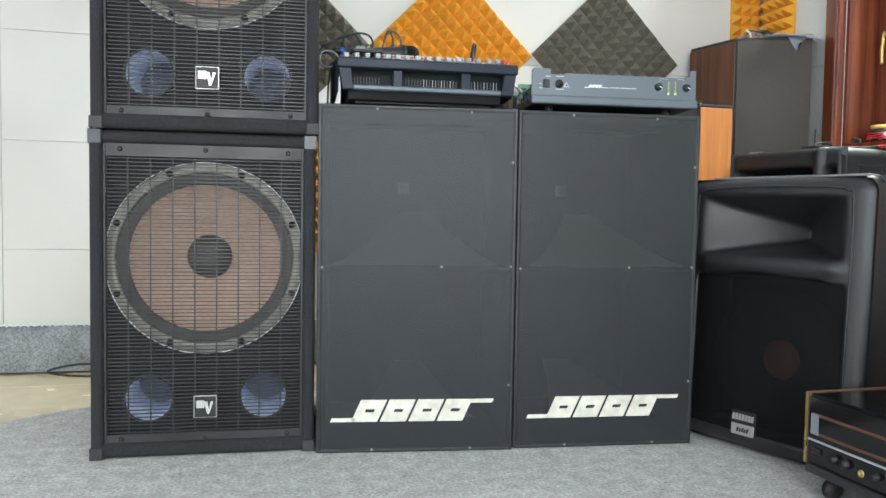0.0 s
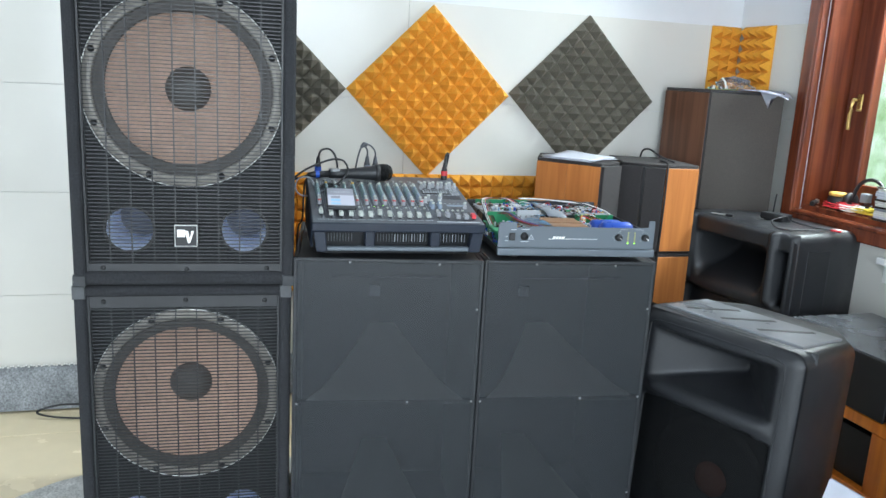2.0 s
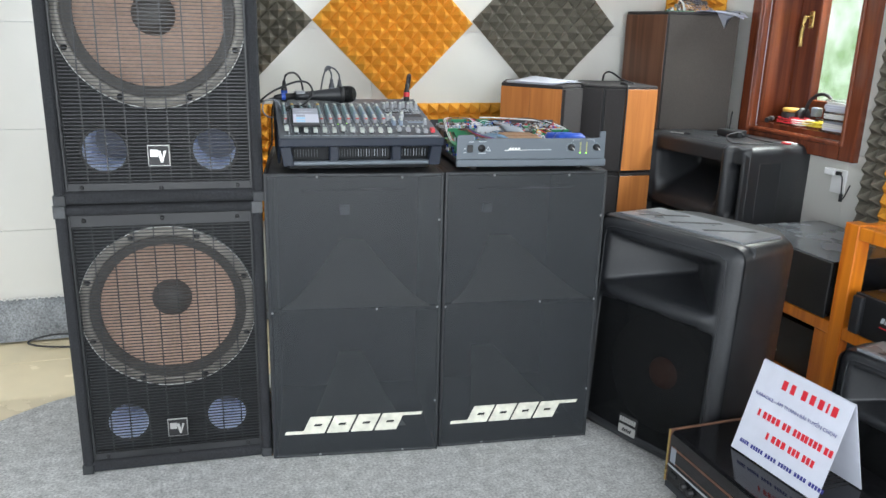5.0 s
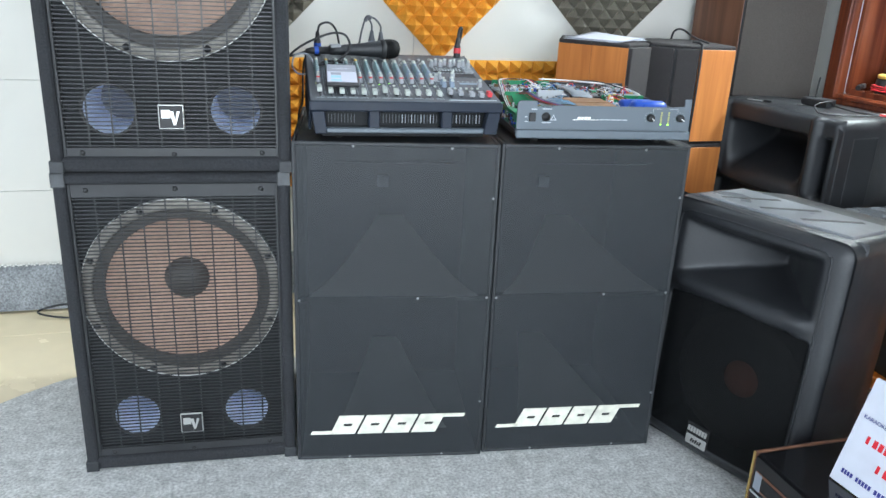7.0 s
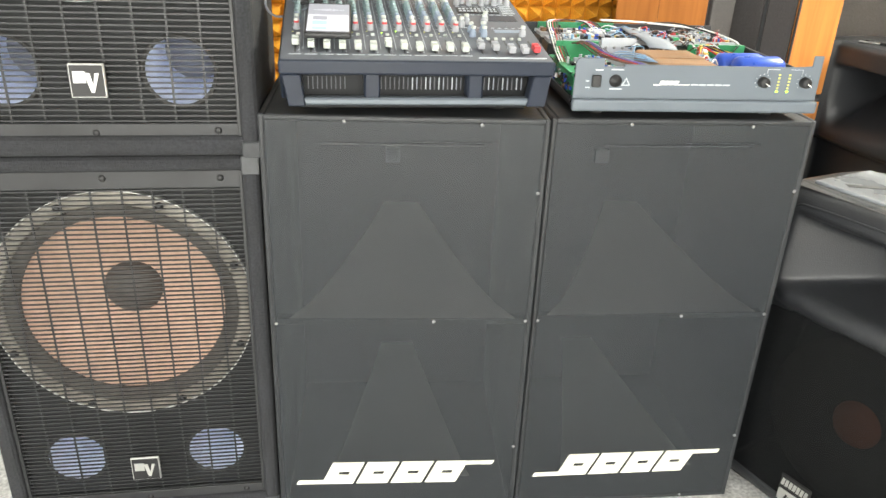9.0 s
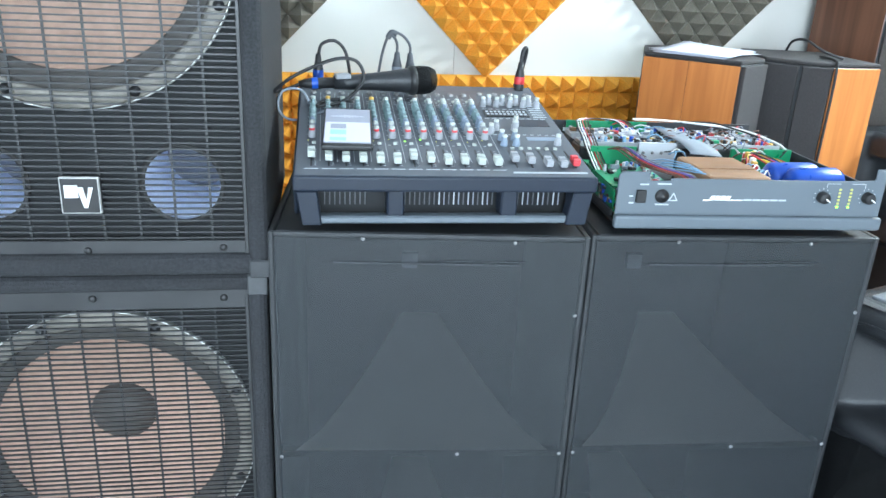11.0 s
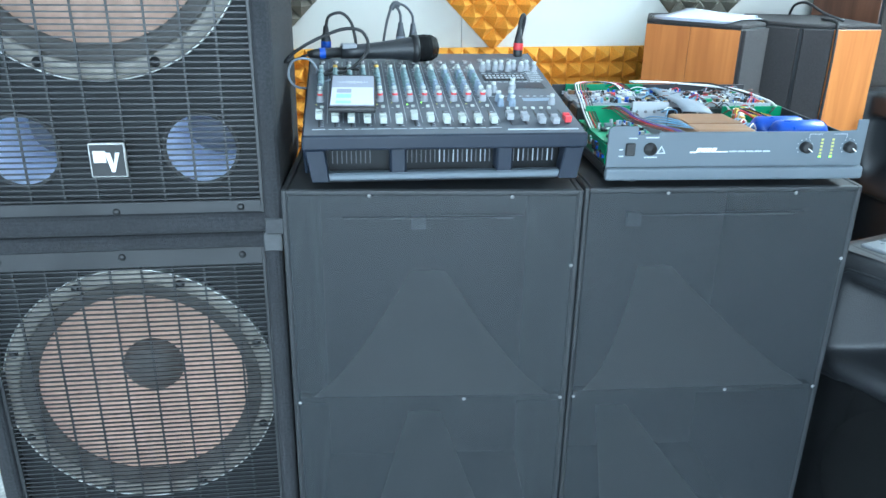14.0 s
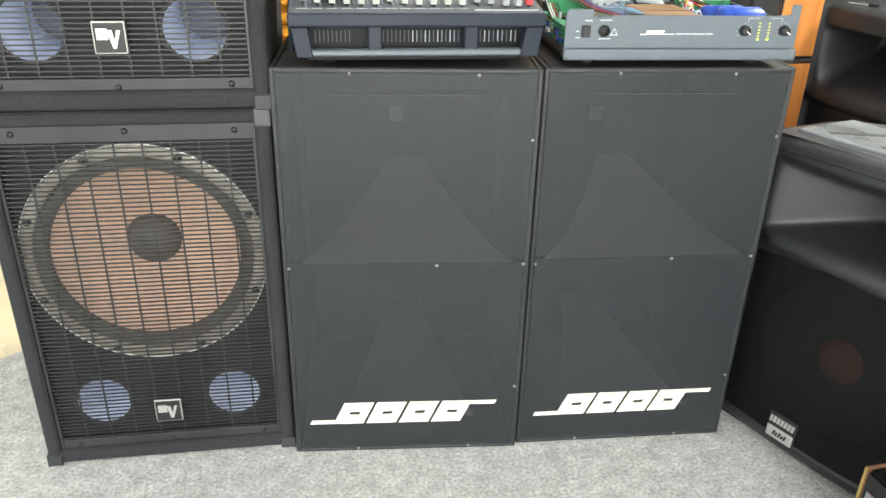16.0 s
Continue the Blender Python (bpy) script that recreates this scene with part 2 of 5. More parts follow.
# ---- mesh helpers ----
def box(x0, x1, y0, y1, z0, z1, bev=0.0, seg=1):
    bm = bmesh.new()
    bmesh.ops.create_cube(bm, size=1)
    for v in bm.verts:
        v.co = Vector(((x0 + x1) / 2 + v.co.x * (x1 - x0), (y0 + y1) / 2 + v.co.y * (y1 - y0), (z0 + z1) / 2 + v.co.z * (z1 - z0)))
    if bev:
        bmesh.ops.bevel(bm, geom=bm.edges[:], offset=bev, segments=seg, affect="EDGES", profile=0.5)
    return bm


def moved(bm, m):
    bmesh.ops.transform(bm, matrix=m, verts=bm.verts[:])
    return bm


def joined(*bms):
    out = bms[0]
    for b in bms[1:]:
        me = bpy.data.meshes.new("tmp")
        b.to_mesh(me)
        b.free()
        out.from_mesh(me)
        bpy.data.meshes.remove(me)
    return out


def prism(outline, z0, z1, bev=0.0, seg=1):
    """An upright prism over an outline of (x, y)."""
    bm = bmesh.new()
    f = bm.faces.new([bm.verts.new((x, y, z0)) for x, y in outline])
    up = bmesh.ops.extrude_face_region(bm, geom=[f])["geom"]
    for v in up:
        if isinstance(v, bmesh.types.BMVert):
            v.co.z = z1
    bmesh.ops.recalc_face_normals(bm, faces=bm.faces[:])
    if bev:
        bmesh.ops.bevel(bm, geom=bm.edges[:], offset=bev, segments=seg, affect="EDGES", profile=0.5)
    return bm


def lathe(profile, seg=32, m=None):
    """A turned form: profile of (radius, height) about the local z."""
    bm = bmesh.new()
    rings = []
    for r, h in profile:
        if r < 1e-6:
            rings.append([bm.verts.new((0, 0, h))])
        else:
            rings.append([bm.verts.new((r * math.cos(2 * math.pi * i / seg), r * math.sin(2 * math.pi * i / seg), h)) for i in range(seg)])
    for a, b in zip(rings, rings[1:]):
        for i in range(seg):
            j = (i + 1) % seg
            if len(a) == 1 and len(b) == 1:
                continue
            if len(a) == 1:
                bm.faces.new((a[0], b[i], b[j]))
            elif len(b) == 1:
                bm.faces.new((a[i], a[j], b[0]))
            else:
                bm.faces.new((a[i], a[j], b[j], b[i]))
    bmesh.ops.recalc_face_normals(bm, faces=bm.faces[:])
    for f in bm.faces:
        f.smooth = True
    return moved(bm, m) if m else bm


def cyl(r, z0, z1, seg=16, m=None, r2=None):
    return lathe([(0, z0), (r, z0), (r2 or r, z1), (0, z1)], seg, m)


FRONT = pose(0, 0, 0, 90, 0, 0)  # turns the local z to face -y


def curve(points, n=8):
    """A smooth line through the points."""
    p = [Vector(q) for q in points]
    p = [2 * p[0] - p[1]] + p + [2 * p[-1] - p[-2]]
    out = []
    for i in range(1, len(p) - 2):
        for k in range(n):
            t = k / n
            a, b, c, d = p[i - 1], p[i], p[i + 1], p[i + 2]
            out.append(0.5 * ((2 * b) + (c - a) * t + (2 * a - 5 * b + 4 * c - d) * t * t + (3 * b - a - 3 * c + d) * t ** 3))
    return out + [p[-2]]


def tube(points, r, seg=8, n=8):
    pts = curve(points, n)
    bm = bmesh.new()
    rings, side = [], None
    for i, q in enumerate(pts):
        d = (pts[min(i + 1, len(pts) - 1)] - pts[max(i - 1, 0)]).normalized()
        if side is None:
            side = d.orthogonal().normalized()
        side = (side - d * side.dot(d)).normalized()
        up = d.cross(side)
        rings.append([bm.verts.new(q + r * (side * math.cos(2 * math.pi * k / seg) + up * math.sin(2 * math.pi * k / seg))) for k in range(seg)])
    for a, b in zip(rings, rings[1:]):
        for k in range(seg):
            bm.faces.new((a[k], a[(k + 1) % seg], b[(k + 1) % seg], b[k])).smooth = True
    bm.faces.new(rings[0][::-1])
    bm.faces.new(rings[-1])
    bmesh.ops.recalc_face_normals(bm, faces=bm.faces[:])
    return bm


def plate(w0, w1, h0, h1, holes, seg=40):
    """A flat plate in the local x and z, at y = 0, with round holes (x, z, r)."""
    bm = bmesh.new()

    def loop(pts):
        vs = [bm.verts.new((x, 0, z)) for x, z in pts]
        return [bm.edges.new((vs[i], vs[(i + 1) % len(vs)])) for i in range(len(vs))]

    edges = loop([(w0, h0), (w1, h0), (w1, h1), (w0, h1)])
    for x, z, r in holes:
        edges += loop([(x + r * math.cos(2 * math.pi * i / seg), z + r * math.sin(2 * math.pi * i / seg)) for i in range(seg)])
    bmesh.ops.triangle_fill(bm, use_beauty=True, edges=edges, normal=(0, -1, 0))
    return bm


def mesh_of(name, bm, material):
    me = bpy.data.meshes.new(name)
    bm.to_mesh(me)
    bm.free()
    me.materials.append(material)
    return me


def thing(name, m, label, category, group="", kind=""):
    ob = new(name)
    ob.empty_display_size = 0.05
    ob.matrix_basis = m
    return tagged(ob, label, category, group, kind)


def part(name, bm, material, parent, label=""):
    ob = new(name, mesh_of(name, bm, M[material] if isinstance(material, str) else material))
    ob.parent = parent
    return tagged(ob, label)


def repeat(name, me, parent, m):
    """A further piece on a mesh that is already there."""
    ob = new(name, me)
    ob.parent = parent
    ob.matrix_basis = m
    return ob


def solid(name, bm, material, label, category, kind="", group="", m=None):
    ob = new(name, mesh_of(name, bm, M[material]))
    if m:
        ob.matrix_basis = m
    return tagged(ob, label, category, group, kind)


# ---- structure ----
WX0, WX1, WY0, WY1, TOP = -3.0, 2.40, -2.7, 3.263, 2.85
floor = solid("floor", box(WX0 - 0.3, WX1 + 0.3, WY0 - 0.3, WY1 + 0.3, -0.15, -0.018), "grout", "pale cream glazed floor tiles with fine joints", "floor", "structure")
ceiling = solid("ceiling", box(WX0 - 0.3, WX1 + 0.3, WY0 - 0.3, WY1 + 0.3, TOP, TOP + 0.15), "paint", "plain white painted ceiling", "ceiling", "structure")
wall_north = solid("wall_north", box(WX0 - 0.3, WX1 + 0.3, WY1 + 0.008, WY1 + 0.25, 0, TOP), "paint", "white wall with cream glazed tiles to above head height", "wall", "structure")
wall_west = solid("wall_west", joined(box(WX0 - 0.25, WX0, WY0, -1.3, 0, TOP), box(WX0 - 0.25, WX0, 0.3, WY1 + 0.008, 0, TOP), box(WX0 - 0.25, WX0, -1.3, 0.3, 2.3, TOP)), "paint", "plain white wall with an open side doorway", "wall", "structure")
# The wall behind the camera has one wide doorway
wall_south = solid("wall_south", joined(box(WX0, -2.3, WY0 - 0.25, WY0, 0, TOP), box(1.1, WX1, WY0 - 0.25, WY0, 0, TOP), box(-2.3, 1.1, WY0 - 0.25, WY0, 2.5, TOP)), "paint", "white wall with one wide open doorway", "wall", "structure")
# The window's opening goes through the east wall
WIN_Y0, WIN_Y1, WIN_Z0, WIN_Z1 = 2.22, 2.73, 0.895, 2.42
wall_east = solid("wall_east", joined(
    box(WX1 + 0.008, WX1 + 0.28, WY0, WIN_Y0, 0, TOP), box(WX1 + 0.008, WX1 + 0.28, WIN_Y1, WY1 + 0.008, 0, TOP),
    box(WX1 + 0.008, WX1 + 0.28, WIN_Y0, WIN_Y1, 0, WIN_Z0), box(WX1 + 0.008, WX1 + 0.28, WIN_Y0, WIN_Y1, WIN_Z1, TOP)),
    "paint", "white wall with cream glazed tiles and a window", "wall", "structure")


def tiles_on(parent, along0, along1, z_lines, cut, place):
    """Wall tiles 0.8 wide between the heights; cut leaves out the part that an opening takes."""
    for z0, z1 in zip(z_lines, z_lines[1:]):
        a = along0
        while a < along1 - 0.01:
            b = min(a + 0.8 if a > along0 else along0 + (0.804 - along0) % 0.8 or 0.8, along1)
            spans = [(a, b, z0, z1)]
            if cut:
                c0, c1, d0, d1 = cut
                spans = []
                for s0, s1, t0, t1 in ((a, min(b, c0), z0, z1), (max(a, c1), b, z0, z1), (max(a, c0), min(b, c1), z0, min(z1, d0)), (max(a, c0), min(b, c1), max(z0, d1), z1)):
                    if s1 - s0 > 0.01 and t1 - t0 > 0.01:
                        spans.append((s0, s1, t0, t1))
            for s0, s1, t0, t1 in spans:
                part("tile", place(s0 + 0.0007, s1 - 0.0007, t0 + 0.0007, t1 - 0.0007), "wall_tile", parent)
            a = b


LINES = [0.0, 0.05, 0.45, 0.85, 1.25, 1.65]
tiles_on(wall_north, WX0, WX1, LINES, None, lambda a, b, z0, z1: box(a, b, WY1, WY1 + 0.0085, z0, z1, 0.0012))
tiles_on(wall_east, WY0, WY1 - 0.002, LINES, (WIN_Y0 - 0.03, WIN_Y1 + 0.03, WIN_Z0 - 0.01, WIN_Z1), lambda a, b, z0, z1: box(WX1, WX1 + 0.0085, a, b, z0, z1, 0.0012))
# Floor tiles, laid out 0.6 square
me_tile = mesh_of("floor_tile", box(-0.2988, 0.2988, -0.2988, 0.2988, -0.012, 0, 0.0015), M["floor_tile"])
for i in range(10):
    for j in range(11):
        repeat("tile", me_tile, floor, pose(-3.0 + 0.3 + 0.6 * i - 0.3, -2.7 + 0.3 + 0.6 * j - 0.3, -0.006))

# The grey carpet has a wavy cut edge towards the wall
edge = []
for i in range(61):
    x = -2.9 + 5.2 * i / 60
    y = 2.64 - 0.74 * min(max(0, -0.42 - x), 0.8) - 0.2 * max(0, -1.22 - x) + 0.015 * math.sin(9 * x) + 0.012 * noise.noise((x * 9, 0, 0))
    edge.append((x, y if x < 0.2 else 2.64))
bm = bmesh.new()
front_row = [bm.verts.new((x, -2.6, 0.0)) for x, y in edge]
back_row = [bm.verts.new((x, y, 0.0)) for x, y in edge]
skirt = [bm.verts.new((x, y + 0.003, -0.0065)) for x, y in edge]
for i in range(60):
    bm.faces.new((front_row[i], front_row[i + 1], back_row[i + 1], back_row[i]))
    bm.faces.new((back_row[i], back_row[i + 1], skirt[i + 1], skirt[i]))
carpet = solid("carpet", bm, "carpet", "mottled light grey needle-felt carpet with a cut edge on the floor", "carpet", "structure")

# A strip of darker carpet leans against the foot of the wall
bm = bmesh.new()
rows = []
for i in range(81):
    x = -2.8 + 3.4 * i / 80
    w = 0.008 * noise.noise((x * 3, 1, 0))
    rows.append([bm.verts.new((x, y + w, z + 0.4 * w)) for y, z in ((3.200, 0.004), (3.214, 0.055), (3.230, 0.12), (3.246, 0.160), (3.258, 0.167), (3.260, 0.02))])
for a, b in zip(rows, rows[1:]):
    for k in range(5):
        bm.faces.new((a[k], b[k], b[k + 1], a[k + 1])).smooth = True
rug = solid("carpet_strip", bm, "rug", "dark grey carpet strip turned up against the wall", "carpet")
me_st = mesh_of("stitch", box(-0.0035, 0.0035, -0.0015, 0.0015, -0.003, 0.003), M["white"])
for i in range(230):
    x = -1.6 + i * 0.009
    repeat("stitch", me_st, rug, pose(x, 3.247, 0.1695 + 0.003 * math.sin(i * 2.4), 0, 20 * math.sin(i * 1.7), 0))


def foam(nx, nz, material, m, label, pitch=0.05, deep=0.045, base=0.010):
    """A pyramid foam panel: local x and z, with the pyramids towards -y."""
    bm = bmesh.new()
    rnd = random.Random(nx * 31 + nz + int(m.translation.x * 100))
    grid = {}
    for i in range(nx + 1):
        for k in range(nz + 1):
            grid[i, k] = bm.verts.new(((i - nx / 2) * pitch, -base, (k - nz / 2) * pitch))
    for i in range(nx):
        for k in range(nz):
            tip = bm.verts.new(((i + 0.5 - nx / 2) * pitch + rnd.uniform(-0.001, 0.001), -base - deep + rnd.uniform(0, 0.004), (k + 0.5 - nz / 2) * pitch + rnd.uniform(-0.001, 0.001)))
            q = (grid[i, k], grid[i + 1, k], grid[i + 1, k + 1], grid[i, k + 1])
            for a in range(4):
                bm.faces.new((q[a], q[(a + 1) % 4], tip))
    rim = [grid[i, 0] for i in range(nx + 1)] + [grid[nx, k] for k in range(1, nz + 1)] + [grid[i, nz] for i in range(nx - 1, -1, -1)] + [grid[0, k] for k in range(nz - 1, 0, -1)]
    low = [bm.verts.new((v.co.x, 0, v.co.z)) for v in rim]
    for a in range(len(rim)):
        b = (a + 1) % len(rim)
        bm.faces.new((rim[a], low[a], low[b], rim[b]))
    bmesh.ops.recalc_face_normals(bm, faces=bm.faces[:])
    return solid("acoustic_foam_panel", bm, material, label, "acoustic foam", group="acoustic foam panels", m=m)


YW = WY1 - 0.001
foam(10, 10, "foam_orange", pose(0.906, YW, 1.286, 0, 45, 0), "orange pyramid foam panel hung as a diamond")
foam(10, 10, "foam_grey", pose(1.614, YW, 1.296, 0, 45.4, 0), "dark grey pyramid foam panel hung as a diamond")
foam(10, 10, "foam_grey", pose(0.198, YW, 1.282, 0, 44.6, 0), "dark grey pyramid foam panel hung as a diamond")
for x in (0.11, 0.61, 1.11, 1.61):
    foam(10, 10, "foam_orange", pose(x, YW, 0.692), "orange pyramid foam panel low on the tiled wall")
foam(3, 10, "foam_orange", pose(2.318, YW, 1.40), "narrow orange foam strip in the corner of the room")
foam(4, 10, "foam_orange", pose(WX1 - 0.001, 3.115, 1.40, 0, 0, -90), "narrow orange foam strip in the corner of the room")
for z in (1.14, 1.64):
    foam(10, 10, "foam_grey", pose(WX1 - 0.001, 1.85, z, 0, 0, -90), "dark grey pyramid foam panel beside the window")
foam(2, 10, "foam_grey", pose(WX1 - 0.001, 2.05, 0.639, 0, 0, -90), "narrow dark grey foam strip beside the window")
foam(10, 10, "foam_orange", pose(WX1 - 0.001, 1.749, 0.639, 0, 0, -90), "orange pyramid foam panel beside the window")


# ---- window ----
window_1 = thing("window_1", pose(0, 0, 0), "mahogany-framed window with a deep wooden reveal", "window", kind="structure")
C = 0.075  # width of the casing
for nm, b in (("window_casing", box(WX1 - 0.028, WX1 + 0.01, WIN_Y0 - C, WIN_Y0, WIN_Z0 - C, WIN_Z1 + C, 0.006, 2)), ("window_casing", box(WX1 - 0.028, WX1 + 0.01, WIN_Y1, WIN_Y1 + C, WIN_Z0 - C, WIN_Z1 + C, 0.006, 2)),
              ("window_casing", box(WX1 - 0.027, WX1 + 0.01, WIN_Y0, WIN_Y1, WIN_Z0 - C, WIN_Z0 - 0.002, 0.006, 2)), ("window_casing", box(WX1 - 0.027, WX1 + 0.01, WIN_Y0, WIN_Y1, WIN_Z1, WIN_Z1 + C, 0.006, 2)),
              ("casing_bead", box(WX1 - 0.036, WX1 - 0.026, WIN_Y0 - 0.022, WIN_Y0 - 0.006, WIN_Z0 - 0.02, WIN_Z1 + 0.02, 0.003)), ("casing_bead", box(WX1 - 0.036, WX1 - 0.026, WIN_Y1 + 0.006, WIN_Y1 + 0.022, WIN_Z0 - 0.02, WIN_Z1 + 0.02, 0.003)),
              ("casing_bead", box(WX1 - 0.036, WX1 - 0.026, WIN_Y0, WIN_Y1, WIN_Z0 - 0.022, WIN_Z0 - 0.006, 0.003)),
              ("reveal", box(WX1 + 0.01, WX1 + 0.27, WIN_Y0 - 0.004, WIN_Y0 + 0.016, WIN_Z0, WIN_Z1)), ("reveal", box(WX1 + 0.01, WX1 + 0.27, WIN_Y1 - 0.016, WIN_Y1 + 0.004, WIN_Z0, WIN_Z1)),
              ("window_sill", box(WX1 + 0.002, WX1 + 0.27, WIN_Y0 + 0.016, WIN_Y1 - 0.016, WIN_Z0 - 0.004, WIN_Z0 + 0.016)), ("reveal", box(WX1 + 0.01, WX1 + 0.27, WIN_Y0 + 0.016, WIN_Y1 - 0.016, WIN_Z1 - 0.016, WIN_Z1 + 0.004))):
    part(nm, b, "mahogany", window_1)
SX = WX1 + 0.15
sash = part("window_frame", joined(
    box(SX, SX + 0.05, WIN_Y1 - 0.135, WIN_Y1 - 0.017, WIN_Z0 + 0.017, WIN_Z1 - 0.017, 0.004), box(SX, SX + 0.05, WIN_Y0 + 0.017, WIN_Y0 + 0.09, WIN_Z0 + 0.017, WIN_Z1 - 0.017, 0.004),
    box(SX + 0.001, SX + 0.049, WIN_Y0 + 0.09, WIN_Y1 - 0.135, WIN_Z0 + 0.017, WIN_Z0 + 0.12, 0.004), box(SX + 0.001, SX + 0.049, WIN_Y0 + 0.09, WIN_Y1 - 0.135, WIN_Z1 - 0.10, WIN_Z1 - 0.017, 0.004)), "mahogany", window_1)
pane = part("pane", box(SX + 0.02, SX + 0.026, WIN_Y0 + 0.088, WIN_Y1 - 0.133, WIN_Z0 + 0.118, WIN_Z1 - 0.098), "pane", window_1)
pane.visible_shadow = False
hy = WIN_Y1 - 0.088
handle = part("handle", joined(box(SX - 0.008, SX, hy - 0.014, hy + 0.014, 1.305, 1.375, 0.004), moved(cyl(0.008, 0, 0.03, 12), pose(SX - 0.005, hy, 1.35, 0, -90, 0)),
                               tube([(SX - 0.034, hy, 1.355), (SX - 0.042, hy, 1.33), (SX - 0.040, hy + 0.006, 1.28), (SX - 0.036, hy + 0.008, 1.23)], 0.0075, 10)), "brass", window_1, "brass window handle")

# Green garden light far outside the window
bm = bmesh.new()
bmesh.ops.create_grid(bm, x_segments=1, y_segments=1, size=6)
garden = bpy.data.materials.new("garden")
garden.use_nodes = True
gt = garden.node_tree
gt.nodes.remove(gt.nodes["Principled BSDF"])
em = gt.nodes.new("ShaderNodeEmission")
gn, gc, gr = gt.nodes.new("ShaderNodeTexNoise"), gt.nodes.new("ShaderNodeTexCoord"), gt.nodes.new("ShaderNodeValToRGB")
gn.inputs["Scale"].default_value, gn.inputs["Detail"].default_value = 1.6, 6
gt.links.new(gc.outputs["Object"], gn.inputs["Vector"])
gt.links.new(gn.outputs[0], gr.inputs[0])
for pos, col in ((0.28, (0.16, 0.30, 0.10, 1)), (0.40, (0.36, 0.55, 0.28, 1)), (0.52, (0.66, 0.82, 0.62, 1)), (0.64, (0.95, 1.0, 0.95, 1))):
    e = gr.color_ramp.elements.new(pos)
    e.color = col
gt.links.new(gr.outputs[0], em.inputs[0])
em.inputs[1].default_value = 1.2
gt.links.new(em.outputs[0], gt.nodes["Material Output"].inputs[0])
M["garden"] = garden
backdrop = solid("backdrop", bm, "garden", "blurred green garden foliage in daylight outside", "garden", "structure", m=pose(9, 7, 2.5, 0, -90, 0))


# ---- subwoofers with a bar grille ----
def bar_subwoofer(m, label):
    W, H, D = 0.532, 0.790, 0.56
    t = thing("subwoofer", m, label, "subwoofer", "stacked subwoofers")
    h = W / 2
    r = 0.03
    for x0, x1 in ((-h, -h + r), (h - r, h)):
        part("side_panel", box(x0, x1, 0, D, -0.004, H, 0.012, 3), "felt", t, "black carpet-covered side")
    part("top_panel", box(-h + 0.012, h - 0.012, 0.002, D - 0.002, H - r, H - 0.0006, 0.012, 3), "felt", t, "black carpet-covered top")
    part("bottom_panel", box(-h + 0.012, h - 0.012, 0.002, D - 0.002, -0.0034, 0.002 + r, 0.012, 3), "felt", t, "black carpet-covered bottom")
    part("back_panel", box(-h + 0.005, h - 0.005, D - 0.03, D - 0.001, 0.01, H - 0.005), "felt", t)
    drv = (0.0, 0.482, 0.209)
    ports = ((-0.137, 0.134, 0.056), (0.140, 0.134, 0.056))
    part("baffle", moved(plate(-h + r - 0.004, h - r + 0.004, 0.03, H - 0.026, [drv, *ports], 56), pose(0, 0.037, 0)), "baffle", t)
    # Driver
    d = part("driver", lathe([(0.209, 0.0), (0.236, 0.0), (0.2365, 0.006), (0.233, 0.008), (0.224, 0.0085), (0.214, 0.012), (0.210, 0.006), (0.209, 0.0)], 72, pose(0, 0.037, 0.482) @ FRONT), "frame_metal", t, "worn cast metal driver frame")
    part("driver_rim", lathe([(0.2358, 0.008), (0.2370, 0.0105), (0.2385, 0.008), (0.2385, 0.0)], 72, pose(0, 0.037, 0.482) @ FRONT), "silver", d, "bright outer edge of the driver frame")
    part("surround", lathe([(0.210, 0.008), (0.205, 0.004), (0.199, 0.010), (0.195, 0.003), (0.191, 0.008), (0.187, 0.001), (0.186, 0.003), (0.183, -0.006)], 72, pose(0, 0.037, 0.482) @ FRONT), "surround", d)
    part("cone", lathe([(0.185, -0.004), (0.182, -0.009), (0.14, -0.033), (0.10, -0.058), (0.055, -0.085)], 72, pose(0, 0.037, 0.482) @ FRONT), "cone", d, "brown paper cone")
    part("dust_cap", lathe([(0.056, -0.084), (0.054, -0.078), (0.047, -0.068), (0.034, -0.059), (0.018, -0.054), (0, -0.0525)], 48, pose(0, 0.037, 0.482) @ FRONT), "dust_cap", d)
    bolt = mesh_of("bolt", joined(lathe([(0, 0.004), (0.0045, 0.004), (0.0055, 0.001), (0.0055, 0)], 10), cyl(0.008, -0.0005, 0.001, 12)), M["black"])
    for k in range(8):
        a = math.radians(22.5 + 45 * k)
        repeat("bolt", bolt, d, pose(0.2245 * math.cos(a), 0.0245, 0.482 + 0.2245 * math.sin(a)) @ FRONT)
    for x, z, pr in ports:
        part("port", lathe([(pr + 0.001, -0.001), (pr, -0.003), (pr - 0.001, -0.19)], 40, pose(x, 0.037, z) @ FRONT), "port", t, "pale plastic port tube")
        # Disc closing the tube, its dark colour painting the shade inside
        part("port_end", lathe([(0, -0.19), (pr + 0.02, -0.19)], 24, pose(x, 0.037, z) @ FRONT), "port_shade", t)
        part("port_lip", lathe([(pr - 0.001, 0.0), (pr + 0.002, 0.003), (pr + 0.006, 0.002), (pr + 0.007, -0.001)], 40, pose(x, 0.037, z) @ FRONT), "rubber", t)
